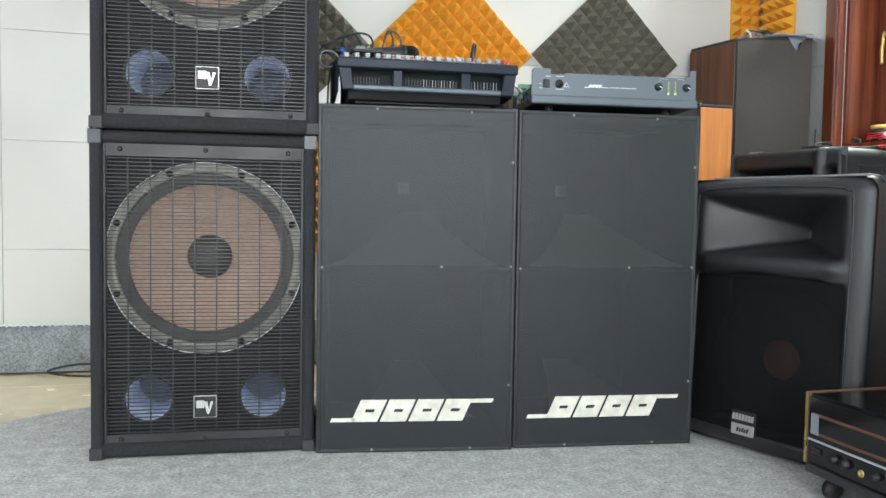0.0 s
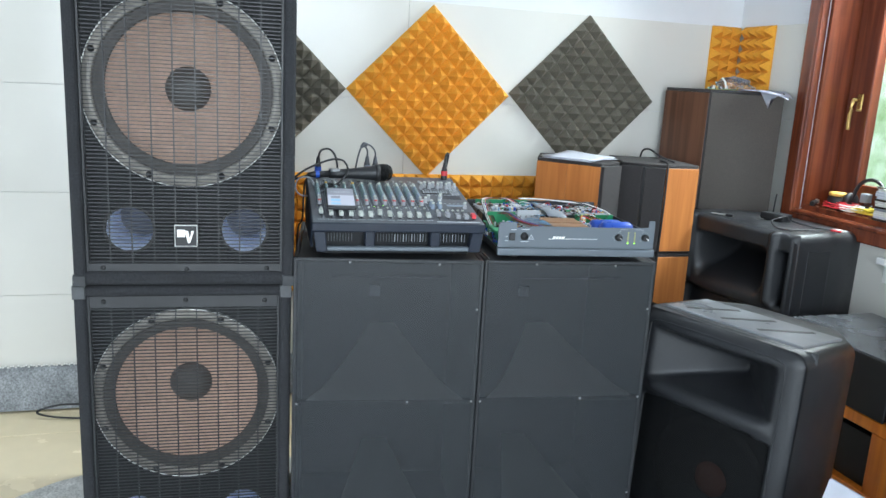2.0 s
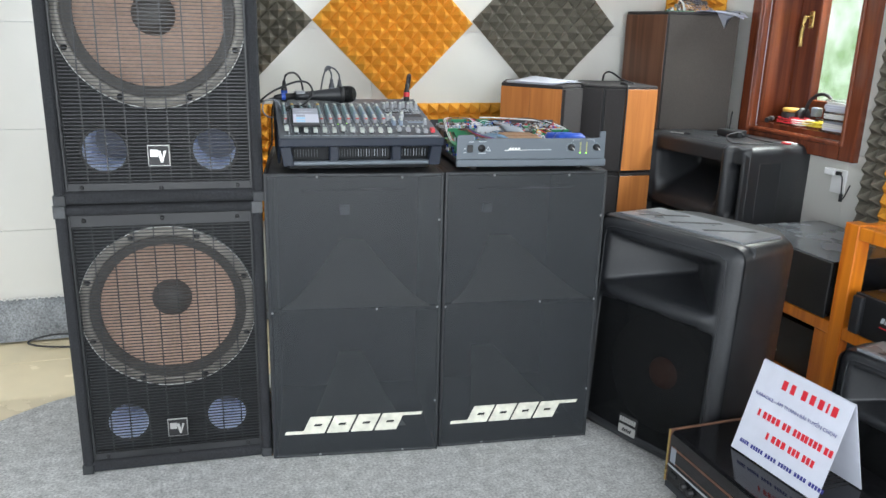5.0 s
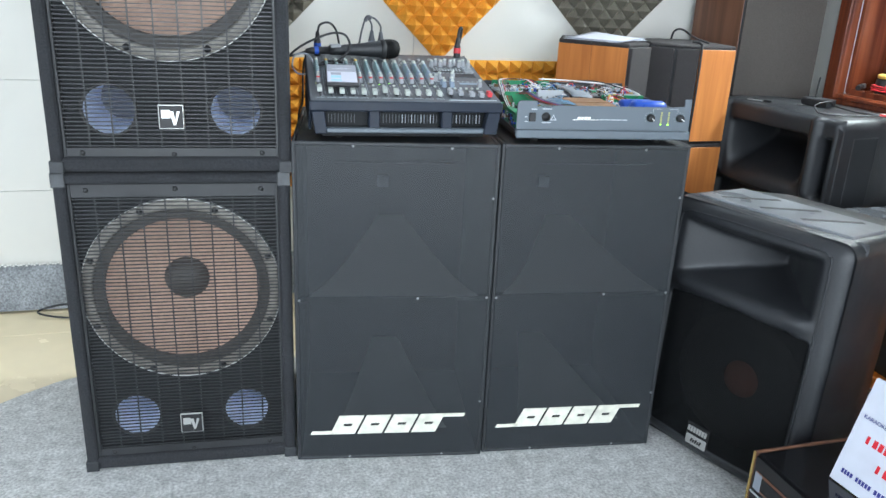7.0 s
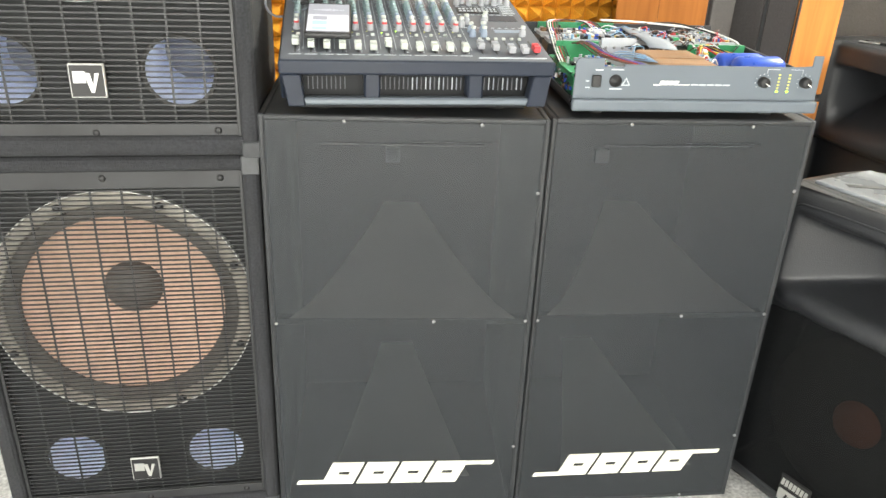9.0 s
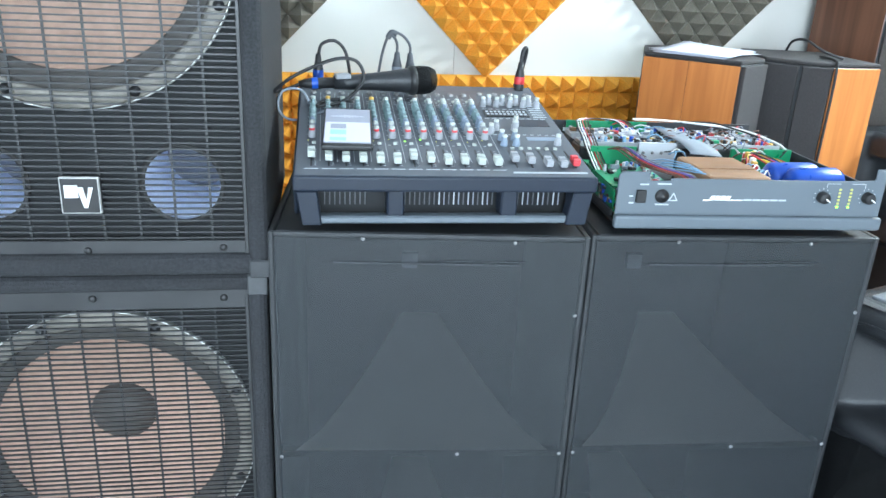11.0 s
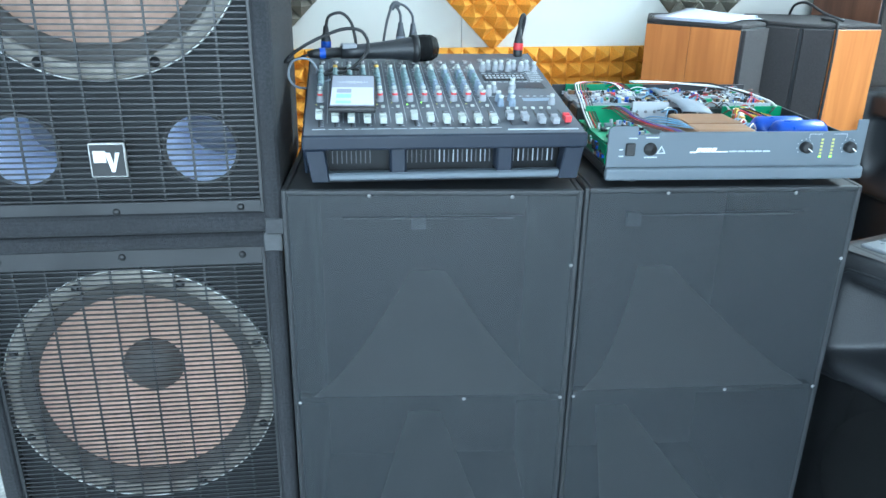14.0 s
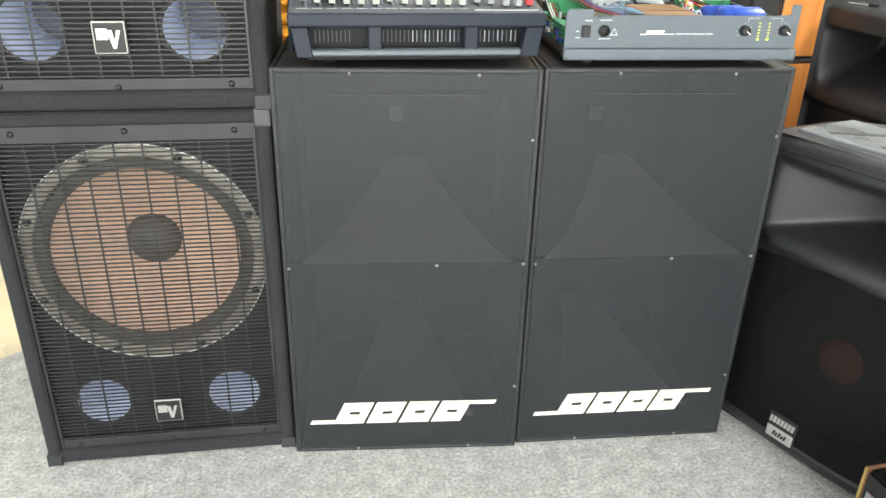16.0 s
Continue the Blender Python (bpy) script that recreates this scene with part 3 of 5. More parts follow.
    # Grille: flat rails at top and bottom, upright wires behind, flat bars in front
    g = part("grille_frame", joined(box(-0.234, 0.234, 0.014, 0.018, 0.728, 0.760, 0.001), box(-0.234, 0.234, 0.014, 0.018, 0.030, 0.052, 0.001), box(-0.236, -0.230, 0.012, 0.03, 0.03, 0.76, 0.001), box(0.230, 0.236, 0.012, 0.03, 0.03, 0.76, 0.001)), "bar_paint", t)
    upright = mesh_of("grille_wire", box(-0.0016, 0.0016, 0.0185, 0.0215, 0.045, 0.735), M["bar_paint"])
    for k in range(8):
        repeat("grille_wire", upright, g, pose(-0.1813 + 0.0518 * k, 0, 0))
    bar = mesh_of("grille_bar", box(-0.232, 0.232, 0.0150, 0.0180, -0.0012, 0.0012), M["bar_paint"])
    n = 74
    for k in range(n):
        repeat("grille_bar", bar, g, pose(0, 0, 0.056 + (0.724 - 0.056) * k / (n - 1), 0, 0.12 * math.sin(k * 0.9), 0))
    sc = mesh_of("screw", lathe([(0, 0.0035), (0.004, 0.003), (0.0062, 0.0005), (0.0062, 0)], 12), M["black"])
    for x, z in ((-0.1975, 0.746), (0, 0.748), (0.1975, 0.746), (-0.1975, 0.040), (0, 0.036), (0.1975, 0.040)):
        repeat("screw", sc, g, pose(x, 0.014, z) @ FRONT)
    # Metal corner caps
    for sx in (-1, 1):
        for z0, z1 in ((H - 0.034, H + 0.0012), (-0.0045, 0.024)):
            xa, xb = sorted((sx * (h + 0.0005), sx * (h - 0.030)))
            part("corner_cap", joined(box(xa, xb, -0.0025, 0.003, z0, z1, 0.002), box(*sorted((sx * (h + 0.001), sx * (h - 0.003))), -0.002, 0.03, z0, z1, 0.0008)), "corner_metal" if z0 > 0.1 else "black_paint", t, "dull metal corner cap")
    for x in (-0.2, 0.2):
        for y in (0.07, D - 0.07):
            part("foot", cyl(0.02, -0.0065, 0.006, 16, pose(x, y, 0)), "rubber", t)
    # Badge: a framed plate with two plain marks
    b = part("badge", box(-0.028, 0.028, 0.0085, 0.0145, 0.088, 0.144, 0.0015), "silver", t, "small square metal badge")
    part("badge_field", box(-0.0255, 0.0255, 0.0075, 0.009, 0.0905, 0.1415), "black", b)
    mark = moved(box(-0.021, -0.002, 0.0065, 0.008, 0.113, 0.132), pose(0, 0, 0))
    part("badge_mark", mark, "silver", b)
    part("badge_mark", prism([(0.0, 0.0), (0.008, 0.0), (0.012, -0.02), (0.016, 0.0), (0.0225, 0.0), (0.0125, -0.031), (0.0075, -0.031)], -0.0008, 0.0008), "silver", b)
    b.children[-1].matrix_basis = pose(-0.003, 0.0072, 0.129, 90, 0, 0)
    return t


sub = bar_subwoofer(pose(-0.0530, 2.0755, 0.006, 0, 0, -4.3), "black carpeted subwoofer with a brown cone, standing on carpet")
sub_top = copy_thing(sub, pose(-0.0485, 2.062, 0.8025, 0, 0, -4.8))
for ob in sub_top.children:
    if ob.name.startswith("badge"):
        ob.matrix_basis = pose(0, 0, 0.008) @ ob.matrix_basis
tagged(sub_top, "black carpeted subwoofer with a large brown cone, stacked on another subwoofer")


# ---- twin perforated-grille speakers ----
def slanted(x0, x1, z0, z1, lean, y0=-0.0012, y1=0.0006, slot=True):
    """A plain leaning block with a slot through it."""
    def q(x, z):
        return (x + lean * (z - z0), z)
    h = z1 - z0
    w = x1 - x0
    pieces = []
    cuts = [(x0, x1, z0, z1)] if not slot else [(x0, x1, z0, z0 + 0.43 * h), (x0, x0 + 0.36 * w, z0 + 0.43 * h, z1 - 0.43 * h), (x1 - 0.30 * w, x1, z0 + 0.43 * h, z1 - 0.43 * h), (x0, x1, z1 - 0.43 * h, z1)]
    for a, b, c, d in cuts:
        pts = [q(a, c), q(b, c), q(b, d), q(a, d)]
        bm = prism(pts, y0, y1)
        pieces.append(moved(bm, Matrix(((1, 0, 0, 0), (0, 0, 1, 0), (0, 1, 0, 0), (0, 0, 0, 1)))))
    out = joined(*pieces)
    bmesh.ops.recalc_face_normals(out, faces=out.faces[:])
    return out


def horn_speaker(m, W, label):
    H, D = 0.876, 0.50
    t = thing("bass_speaker", m, label, "speaker", "twin bass speakers")
    e = 0.012
    for x0, x1 in ((0, e), (W - e, W)):
        part("side_panel", box(x0, x1, 0.003, D, 0, H, 0.003), "black_paint", t)
    part("top_panel", box(e, W - e, 0.004, D - 0.001, H - e, H, 0.002), "black_paint", t)
    part("bottom_panel", box(e, W - e, 0.004, D - 0.001, 0, e, 0.002), "black_paint", t)
    part("back_panel", box(e, W - e, D - 0.015, D - 0.001, e, H - e), "black_paint", t)
    part("baffle", box(e, W - e, D - 0.03, D - 0.016, e, H - e), "baffle", t)
    # Folded panels inside, seen through the holes: a shelf that rises to the back, and a floor that narrows to the back
    cx = W / 2 + 0.002
    steps = 8
    for y1, z0, z1, wide, thin, bend in ((0.28, 0.476, 0.612, 0.218, 0.036, 0.75), (0.46, 0.085, 0.145, 0.150, 0.040, 0.9)):
        bm = bmesh.new()
        rows_ = []
        for k in range(steps + 1):
            s = k / steps
            half = wide + (thin - wide) * s ** bend
            rows_.append([bm.verts.new((cx + sx * half, 0.010 + (y1 - 0.010) * s, z0 + (z1 - z0) * s)) for sx in (-1, 1)])
        for a, b in zip(rows_, rows_[1:]):
            bm.faces.new((a[0], a[1], b[1], b[0]))
        bmesh.ops.solidify(bm, geom=bm.faces[:], thickness=0.006)
        part("horn_panel", bm, "horn", t)
    part("divider", box(e, W - e, 0.012, 0.03, 0.462, 0.474), "baffle", t)
    part("spacer", box(cx - 0.034, cx - 0.002, 0.385, 0.40, 0.665, 0.697), "cable_grey", t)
    g = part("grille", plate(0.010, W - 0.010, 0.010, H - 0.010, []), "grille", t, "black perforated steel grille")
    g.matrix_basis = pose(0, 0.0025, 0)
    r = 0.009
    part("grille_rim", joined(box(0.001, r, -0.001, 0.006, 0.001, H - 0.001, 0.002, 2), box(W - r, W - 0.001, -0.001, 0.006, 0.001, H - 0.001, 0.002, 2), box(r, W - r, -0.0008, 0.006, H - r, H - 0.001, 0.002, 2), box(r, W - r, -0.0008, 0.006, 0.001, r, 0.002, 2)), "grille_edge", g)
    sc = mesh_of("screw", lathe([(0, 0.0022), (0.0024, 0.002), (0.0035, 0.0004), (0.0035, 0)], 10), M["screw"])
    for x, z in ((0.012, 0.47), (W - 0.012, 0.475), (0.145, H - 0.010), (W - 0.12, H - 0.012), (0.14, 0.008), (W - 0.11, 0.008), (W - 0.012, 0.74), (W - 0.012, 0.17), (W * 0.62, 0.474)):
        repeat("screw", sc, g, pose(x, -0.001, z) @ FRONT)
    # Logo of plain leaning blocks between two thin lines
    x0 = 0.035
    zz = 0.080
    lg = slanted(x0, x0 + 0.060, zz, zz + 0.010, 0.45, slot=False)
    for k in range(4):
        lg = joined(lg, slanted(x0 + 0.052 + 0.0725 * k, x0 + 0.118 + 0.0725 * k, zz, zz + 0.056, 0.45))
    lg = joined(lg, slanted(x0 + 0.352, x0 + 0.412, zz + 0.046, zz + 0.056, 0.45, slot=False))
    part("logo", lg, "logo_white", t, "worn cream logo of leaning blocks")
    # Pale lines paint an old logo's ghost, as grazing reflection shows it
    part("scuff", joined(slanted(0.10, W - 0.115, 0.826, 0.8285, 0.0, slot=False), slanted(W - 0.24, W - 0.10, 0.8315, 0.833, 0.0, slot=False)), "grille_mark", t, "faint pale ghost of an old logo painted across the grille")
    return t


sp1 = horn_speaker(pose(0.2145, 2.0345, 0.0, 0, 0, -9.1), 0.5015, "tall black bass speaker with a perforated grille, standing beside the subwoofers")
sp2 = horn_speaker(pose(0.7145, 1.9645, 0.0, 0, 0, -7.1), 0.4915, "tall black bass speaker with a perforated grille, carrying an open amplifier")


# ---- mixing desk ----
def mixing_desk(m):
    W, D = 0.448, 0.445
    t = thing("mixing_desk", m, "dark blue-grey audio mixing desk with white faders standing on a speaker", "mixing desk")
    zf, zb = 0.104, 0.168

    def wedge(x0, x1, pts):
        bm = prism([(y, z) for y, z in pts], x0, x1, 0.002)
        return moved(bm, Matrix(((0, 0, 1, 0), (1, 0, 0, 0), (0, 1, 0, 0), (0, 0, 0, 1))))

    part("body", wedge(0.03, W - 0.03, [(0.055, 0.030), (0.055, zf - 0.01), (D - 0.01, zb - 0.008), (D - 0.01, 0.03), (0.40, 0.012), (0.06, 0.012)]), "baffle", t)
    part("front_lip", box(0, W, 0, 0.03, 0.080, 0.1035, 0.004, 3), "mixer_blue", t)
    for x0, x1, k in ((0.004, 0.034, -1), (W - 0.034, W - 0.004, 1)):
        bm = prism([(x0, 0.080), (x1, 0.080), (x1 - 0.007 * k, 0.028), (x0 - 0.009 * k, 0.028)], 0.0, 0.03, 0.002)
        part("cheek", moved(bm, pose(0, 0.035, 0) @ pose(0, 0, 0, 90, 0, 0)), "mixer_blue", t)
    for x0, x1 in ((0.0, 0.006), (W - 0.006, W)):
        part("side_panel", wedge(x0, x1, [(0.02, 0.080), (0.022, zf - 0.002), (D, zb), (D, 0.04), (0.40, 0.022), (0.06, 0.028)]), "mixer_blue", t)
    for x in (0.135, 0.305):
        part("pillar", box(x, x + 0.026, 0.014, 0.05, 0.038, 0.081, 0.003), "mixer_blue", t)
    part("front_bar", box(0.034, W - 0.036, 0.010, 0.03, 0.029, 0.041, 0.003), "amp_grey", t)
    part("base", box(0.05, W - 0.05, 0.09, 0.38, 0.008, 0.03), "black", t)
    # Recess shade is painted near black; paler slots are painted glints
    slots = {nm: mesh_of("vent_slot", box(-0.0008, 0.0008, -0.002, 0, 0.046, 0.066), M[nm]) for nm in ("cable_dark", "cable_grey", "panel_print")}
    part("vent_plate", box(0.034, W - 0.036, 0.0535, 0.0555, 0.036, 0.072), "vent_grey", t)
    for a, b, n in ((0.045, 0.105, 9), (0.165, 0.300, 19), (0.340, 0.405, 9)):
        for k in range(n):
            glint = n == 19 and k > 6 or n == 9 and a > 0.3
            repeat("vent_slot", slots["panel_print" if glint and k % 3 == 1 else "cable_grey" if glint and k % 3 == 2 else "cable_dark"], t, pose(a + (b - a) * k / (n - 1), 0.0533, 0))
    # Sloping control panel: everything on it lies in its own frame
    tilt = math.degrees(math.atan2(zb - zf, D - 0.004))
    F = pose(0, 0.004, zf, tilt, 0, 0)
    panel = part("control_panel", box(0.003, W - 0.003, 0.0, D - 0.006, -0.003, 0.0, 0.001), "mixer_panel", t)
    panel.matrix_basis = F
    DEP = D - 0.006
    line = mesh_of("channel_line", box(-0.0004, 0.0004, 0.05, DEP * 0.86, 0, 0.0004), M["panel_print"])
    groove = mesh_of("fader_slot", box(-0.0012, 0.0012, -0.034, 0.034, 0, 0.0006), M["black"])
    cap = {}
    for nm in ("knob_white", "knob_grey", "knob_red"):
        cap[nm] = mesh_of("fader_cap", joined(box(-0.0056, 0.0056, -0.0110, 0.0110, 0.003, 0.0095, 0.0012), box(-0.0056, 0.0056, -0.0110, -0.0030, 0.0085, 0.0135, 0.0010), box(-0.0056, 0.0056, 0.0030, 0.0110, 0.0085, 0.0135, 0.0010)), M[nm])
    stem = {}
    for nm in ("knob_grey", "knob_green", "knob_blue", "knob_white", "knob_yellow", "knob_red"):
        stem[nm] = mesh_of("knob", lathe([(0.0062, 0), (0.0058, 0.009), (0.0042, 0.010), (0.0040, 0.016), (0.0032, 0.0175), (0, 0.0175)], 12), M[nm])
    tip = {nm: mesh_of("knob_tip", lathe([(0.0043, 0.0145), (0.0042, 0.0182), (0, 0.0186)], 10), M[nm]) for nm in ("knob_white", "knob_red", "knob_yellow")}
    band = mesh_of("knob_ring", lathe([(0.0046, 0.0115), (0.0046, 0.0150)], 10), M["knob_red"])
    key = mesh_of("button", box(-0.003, 0.003, -0.003, 0.003, 0, 0.0035, 0.0006), M["knob_white"])
    led = {nm: mesh_of("indicator_light", box(-0.0012, 0.0012, -0.0012, 0.0012, 0, 0.001), M[nm]) for nm in ("led_green", "led_yellow")}
    jack = mesh_of("jack_socket", joined(lathe([(0.0055, 0), (0.0055, 0.002), (0.004, 0.004), (0.003, 0.004), (0.003, 0.001), (0, 0.001)], 12)), M["screw"])
    ticks = mesh_of("scale_marks", joined(*[box(0.004, 0.0075, 0.036 + 0.0075 * q, 0.0369 + 0.0075 * q, 0, 0.0004) for q in range(9)], *[box(-0.008, -0.004, v, v + 0.0016, 0, 0.0004) for v in (0.118, 0.16, 0.184, 0.204, 0.222, 0.242, 0.262, 0.292, 0.318, 0.33, 0.352)], box(-0.010, 0.010, 0.0225, 0.0245, 0, 0.0004)), M["panel_print"])
    low = [0.018, 0.004, 0.0, -0.002, -0.004, -0.006, 0.012, 0.0, -0.008, -0.006, -0.008, -0.010]
    for k in range(12):
        x = 0.026 + 0.0252 * k
        repeat("channel_line", line, panel, pose(x + 0.0126, 0, 0))
        repeat("scale_marks", ticks, panel, pose(x, 0, 0))["kind"] = "stuff"
        repeat("fader_slot", groove, panel, pose(x, 0.068, 0))
        repeat("fader_cap", cap["knob_white"], panel, pose(x, 0.052 + low[k] * 0.9, 0))
        repeat("button", key, panel, pose(x + 0.003, 0.122, 0))
        repeat("indicator_light", led["led_green" if k in (6, 7) else "led_yellow"], panel, pose(x - 0.006, 0.135 + 0.008 * (k % 2), 0))
        rows = (("knob_grey", "knob_white", 0.152), ("knob_grey", "knob_white", 0.176), ("knob_blue", "", 0.194), ("knob_blue" if k > 7 else "knob_green", "", 0.212), ("knob_green", "", 0.232), ("knob_green", "", 0.252), ("knob_blue" if k > 8 else "knob_green", "", 0.272), ("knob_green", "knob_white" if k > 7 else "", 0.286), ("knob_grey", "knob_yellow" if k in (1, 4) else "knob_white", 0.300))
        for body, top, v in rows:
            repeat("knob", stem[body], panel, pose(x, v, 0))
            if top:
                repeat("knob_tip", tip[top], panel, pose(x, v, 0))
            if v == 0.152:
                repeat("knob_ring", band, panel, pose(x, v, 0))
        repeat("jack_socket", jack, panel, pose(x, 0.375, 0))
        repeat("button", key, panel, pose(x, 0.335, 0))
    for x, y, nm in ((0.332, 0.058, "knob_grey"), (0.356, 0.052, "knob_grey"), (0.381, 0.040, "knob_grey"), (0.403, 0.038, "knob_grey"), (0.424, 0.044, "knob_red")):
        repeat("fader_slot", groove, panel, pose(x, 0.068, 0))
        repeat("fader_cap", cap[nm], panel, pose(x, y, 0))
    for x, y, nm in ((0.330, 0.125, "knob_blue"), (0.350, 0.125, "knob_blue"), (0.330, 0.148, "knob_blue"), (0.352, 0.15, "knob_blue"), (0.318, 0.178, "knob_grey"), (0.330, 0.196, "knob_grey"), (0.362, 0.196, "knob_grey"), (0.368, 0.215, "knob_grey"), (0.420, 0.130, "knob_grey")):
        repeat("knob", stem[nm], panel, pose(x, y, 0))
        repeat("knob_tip", tip["knob_white"], panel, pose(x, y, 0))
    for k in range(9):
        repeat("knob", stem["knob_grey"], panel, pose(0.330 + 0.0125 * k, 0.318 + 0.012 * (k % 2), 0))
        repeat("knob_tip", tip["knob_white"], panel, pose(0.330 + 0.0125 * k, 0.318 + 0.012 * (k % 2), 0))
        part("printed_bar", box(0.326 + 0.0125 * k, 0.334 + 0.0125 * k, 0.303, 0.3045, 0, 0.0005), "panel_print", panel)
        part("printed_bar", box(0.322 + 0.0125 * k, 0.330 + 0.0125 * k, 0.252, 0.2536, 0, 0.0007), "panel_print", panel)
        part("printed_bar", box(0.322 + 0.0125 * k, 0.328 + 0.0125 * k, 0.172, 0.1736, 0, 0.0007), "panel_print", panel)
    part("meter", box(0.325, 0.405, 0.262, 0.295, 0, 0.002), "black", panel)
    for k in range(10):
        for j in range(2):
            part("meter_segment", box(0.329 + 0.0075 * k, 0.3335 + 0.0075 * k, 0.268 + 0.013 * j, 0.275 + 0.013 * j, 0.002, 0.0027), "panel_print", panel)
    part("label_field", box(0.375, 0.425, 0.148, 0.163, 0, 0.0006), "knob_blue", panel)
    part("label_field", box(0.322, 0.436, 0.012, 0.017, 0, 0.0006), "panel_print", panel)
    part("label_field", box(0.37, 0.43, 0.215, 0.248, 0, 0.0005), "mixer_blue", panel)
    for k in range(6):
        part("printed_bar", box(0.412, 0.436, 0.262 + 0.012 * k, 0.266 + 0.012 * k, 0, 0.0005), "panel_print", panel)
        repeat("button", key, panel, pose(0.34 + 0.014 * k, 0.108, 0))
    for x in (0.335, 0.365, 0.395, 0.425):
        for y in (0.33, 0.385):
            repeat("jack_socket", jack, panel, pose(x, y, 0))
    for x, y in ((0.07, 0.11), (W - 0.07, 0.11), (0.07, 0.36), (W - 0.07, 0.36)):
        part("foot", cyl(0.012, 0.0, 0.030, 14, pose(x, y, 0)), "rubber", t)
    return t, F


SPK = 0.876
MIX = pose(0.251, 1.968, SPK, 0, 0, -5)
desk, PANEL = mixing_desk(MIX)
ON = MIX @ PANEL


def onto(x, y, z):
    return ON @ Vector((x, y, z))


# Phone lying on the faders, its screen lit
phone = thing("phone", ON @ pose(0.040, 0.054, 0.0150, 1.6, 0, -2), "black smartphone with a lit screen lying on the mixing desk", "phone")
part("body", box(0, 0.076, 0, 0.158, 0, 0.009, 0.003, 2), "black", phone)
part("screen", box(0.003, 0.073, 0.010, 0.150, 0.009, 0.0094), "screen_dark", phone, "lit dark screen")
part("screen_panel", box(0.004, 0.072, 0.014, 0.092, 0.0094, 0.0097), "screen", phone, "pale page on the screen")
part("picture", box(0.012, 0.036, 0.066, 0.084, 0.0097, 0.0099), "screen_dark", phone)
part("picture", box(0.012, 0.036, 0.042, 0.060, 0.0097, 0.0099), "screen_blue", phone)
part("picture", box(0.012, 0.036, 0.018, 0.030, 0.0097, 0.0099), "screen_blue", phone)
for k in range(21):
    hh = 0.001 + 0.006 * abs(math.sin(k * 1.3)) * math.exp(-((k - 10) / 6.0) ** 2)
    part("wave_bar", box(0.012 + 0.0025 * k, 0.0132 + 0.0025 * k, 0.118 - hh, 0.118 + hh, 0.0094, 0.0097), "screen", phone)

# Microphone lying across the desk, with its plug and lead
mic = thing("microphone", Matrix.Translation((0.292, 2.292, 1.058)) @ pose(0, 0, 0, 0, 88.4, 4.5), "black handheld microphone lying across the mixing desk", "microphone")
part("body", lathe([(0, 0.05), (0.0120, 0.05), (0.0132, 0.08), (0.0155, 0.12), (0.0200, 0.170), (0.0225, 0.184), (0.0225, 0.190)], 28), "plastic", mic)
part("switch_block", box(-0.0155, -0.006, -0.011, 0.011, 0.052, 0.080, 0.002), "knob_grey", mic)
part("head_ring", lathe([(0.0225, 0.186), (0.0265, 0.190), (0.0268, 0.197), (0.0250, 0.199)], 28), "black", mic)
part("head", lathe([(0.0250, 0.197), (0.0258, 0.212), (0.0245, 0.226), (0.019, 0.236), (0.010, 0.240), (0, 0.241)], 28), "grille_fine", mic, "fine black wire mesh head")
part("head_core", lathe([(0.0225, 0.197), (0.0230, 0.214), (0.0210, 0.224), (0, 0.229)], 20), "cloth_dark", mic)
part("plug", lathe([(0, -0.012), (0.005, -0.012), (0.0085, 0.002), (0.0095, 0.012), (0.0095, 0.052), (0, 0.052)], 20), "black", mic)
part("plug_ring", lathe([(0.0098, 0.010), (0.0100, 0.012), (0.0100, 0.019), (0.0098, 0.021)], 20), "blue", mic, "blue ring")


def cable(name, pts, r, material, label, n=8):
    return solid(name, tube(pts, r, 8, n), material, label, "cable")


def lead(name, label, plugs, lines):
    """A lead: plugs of (foot, top, material, ring) and cable lines of (points, radius, material)."""
    t = thing(name, pose(*plugs[0][0]), label, "cable")
    inv = Matrix.Translation(-Vector(plugs[0][0]))
    for foot, top, mt, ring in plugs:
        v = Vector(top) - Vector(foot)
        k = v.length
        mm = inv @ Matrix.Translation(foot) @ v.to_track_quat("Z", "Y").to_matrix().to_4x4()
        p = part("plug", lathe([(0, 0), (0.0092, 0), (0.0095, 0.3 * k), (0.0095, 0.62 * k), (0.0062, 0.82 * k), (0.0048, k), (0, k)], 18, mm), mt, t)
        if ring:
            part("plug_ring", lathe([(0.0096, 0.40 * k), (0.0100, 0.42 * k), (0.0100, 0.58 * k), (0.0096, 0.60 * k)], 18, mm), ring, p)
    for pts, r, mt in lines:
        part("cord", moved(tube(pts, r), inv), mt, t)
    return t


lead("microphone_lead", "black microphone lead with a standing plug looped over the mixing desk",
     [((0.320, 2.372, 1.028), (0.321, 2.372, 1.100), "black", "blue")],
     [([(0.321, 2.372, 1.098), (0.328, 2.371, 1.118), (0.351, 2.37, 1.124), (0.369, 2.37, 1.108), (0.377, 2.37, 1.078), (0.380, 2.371, 1.045)], 0.003, "cable"),
      ([(0.285, 2.290, 1.058), (0.262, 2.285, 1.050), (0.238, 2.276, 1.046), (0.262, 2.27, 1.068), (0.297, 2.268, 1.087), (0.343, 2.268, 1.104), (0.376, 2.268, 1.102), (0.390, 2.266, 1.082), (0.384, 2.258, 1.060), (0.352, 2.240, 1.036), (0.318, 2.235, 1.030), (0.306, 2.24, 1.028), (0.33, 2.262, 1.035), (0.372, 2.268, 1.032)], 0.003, "cable")])
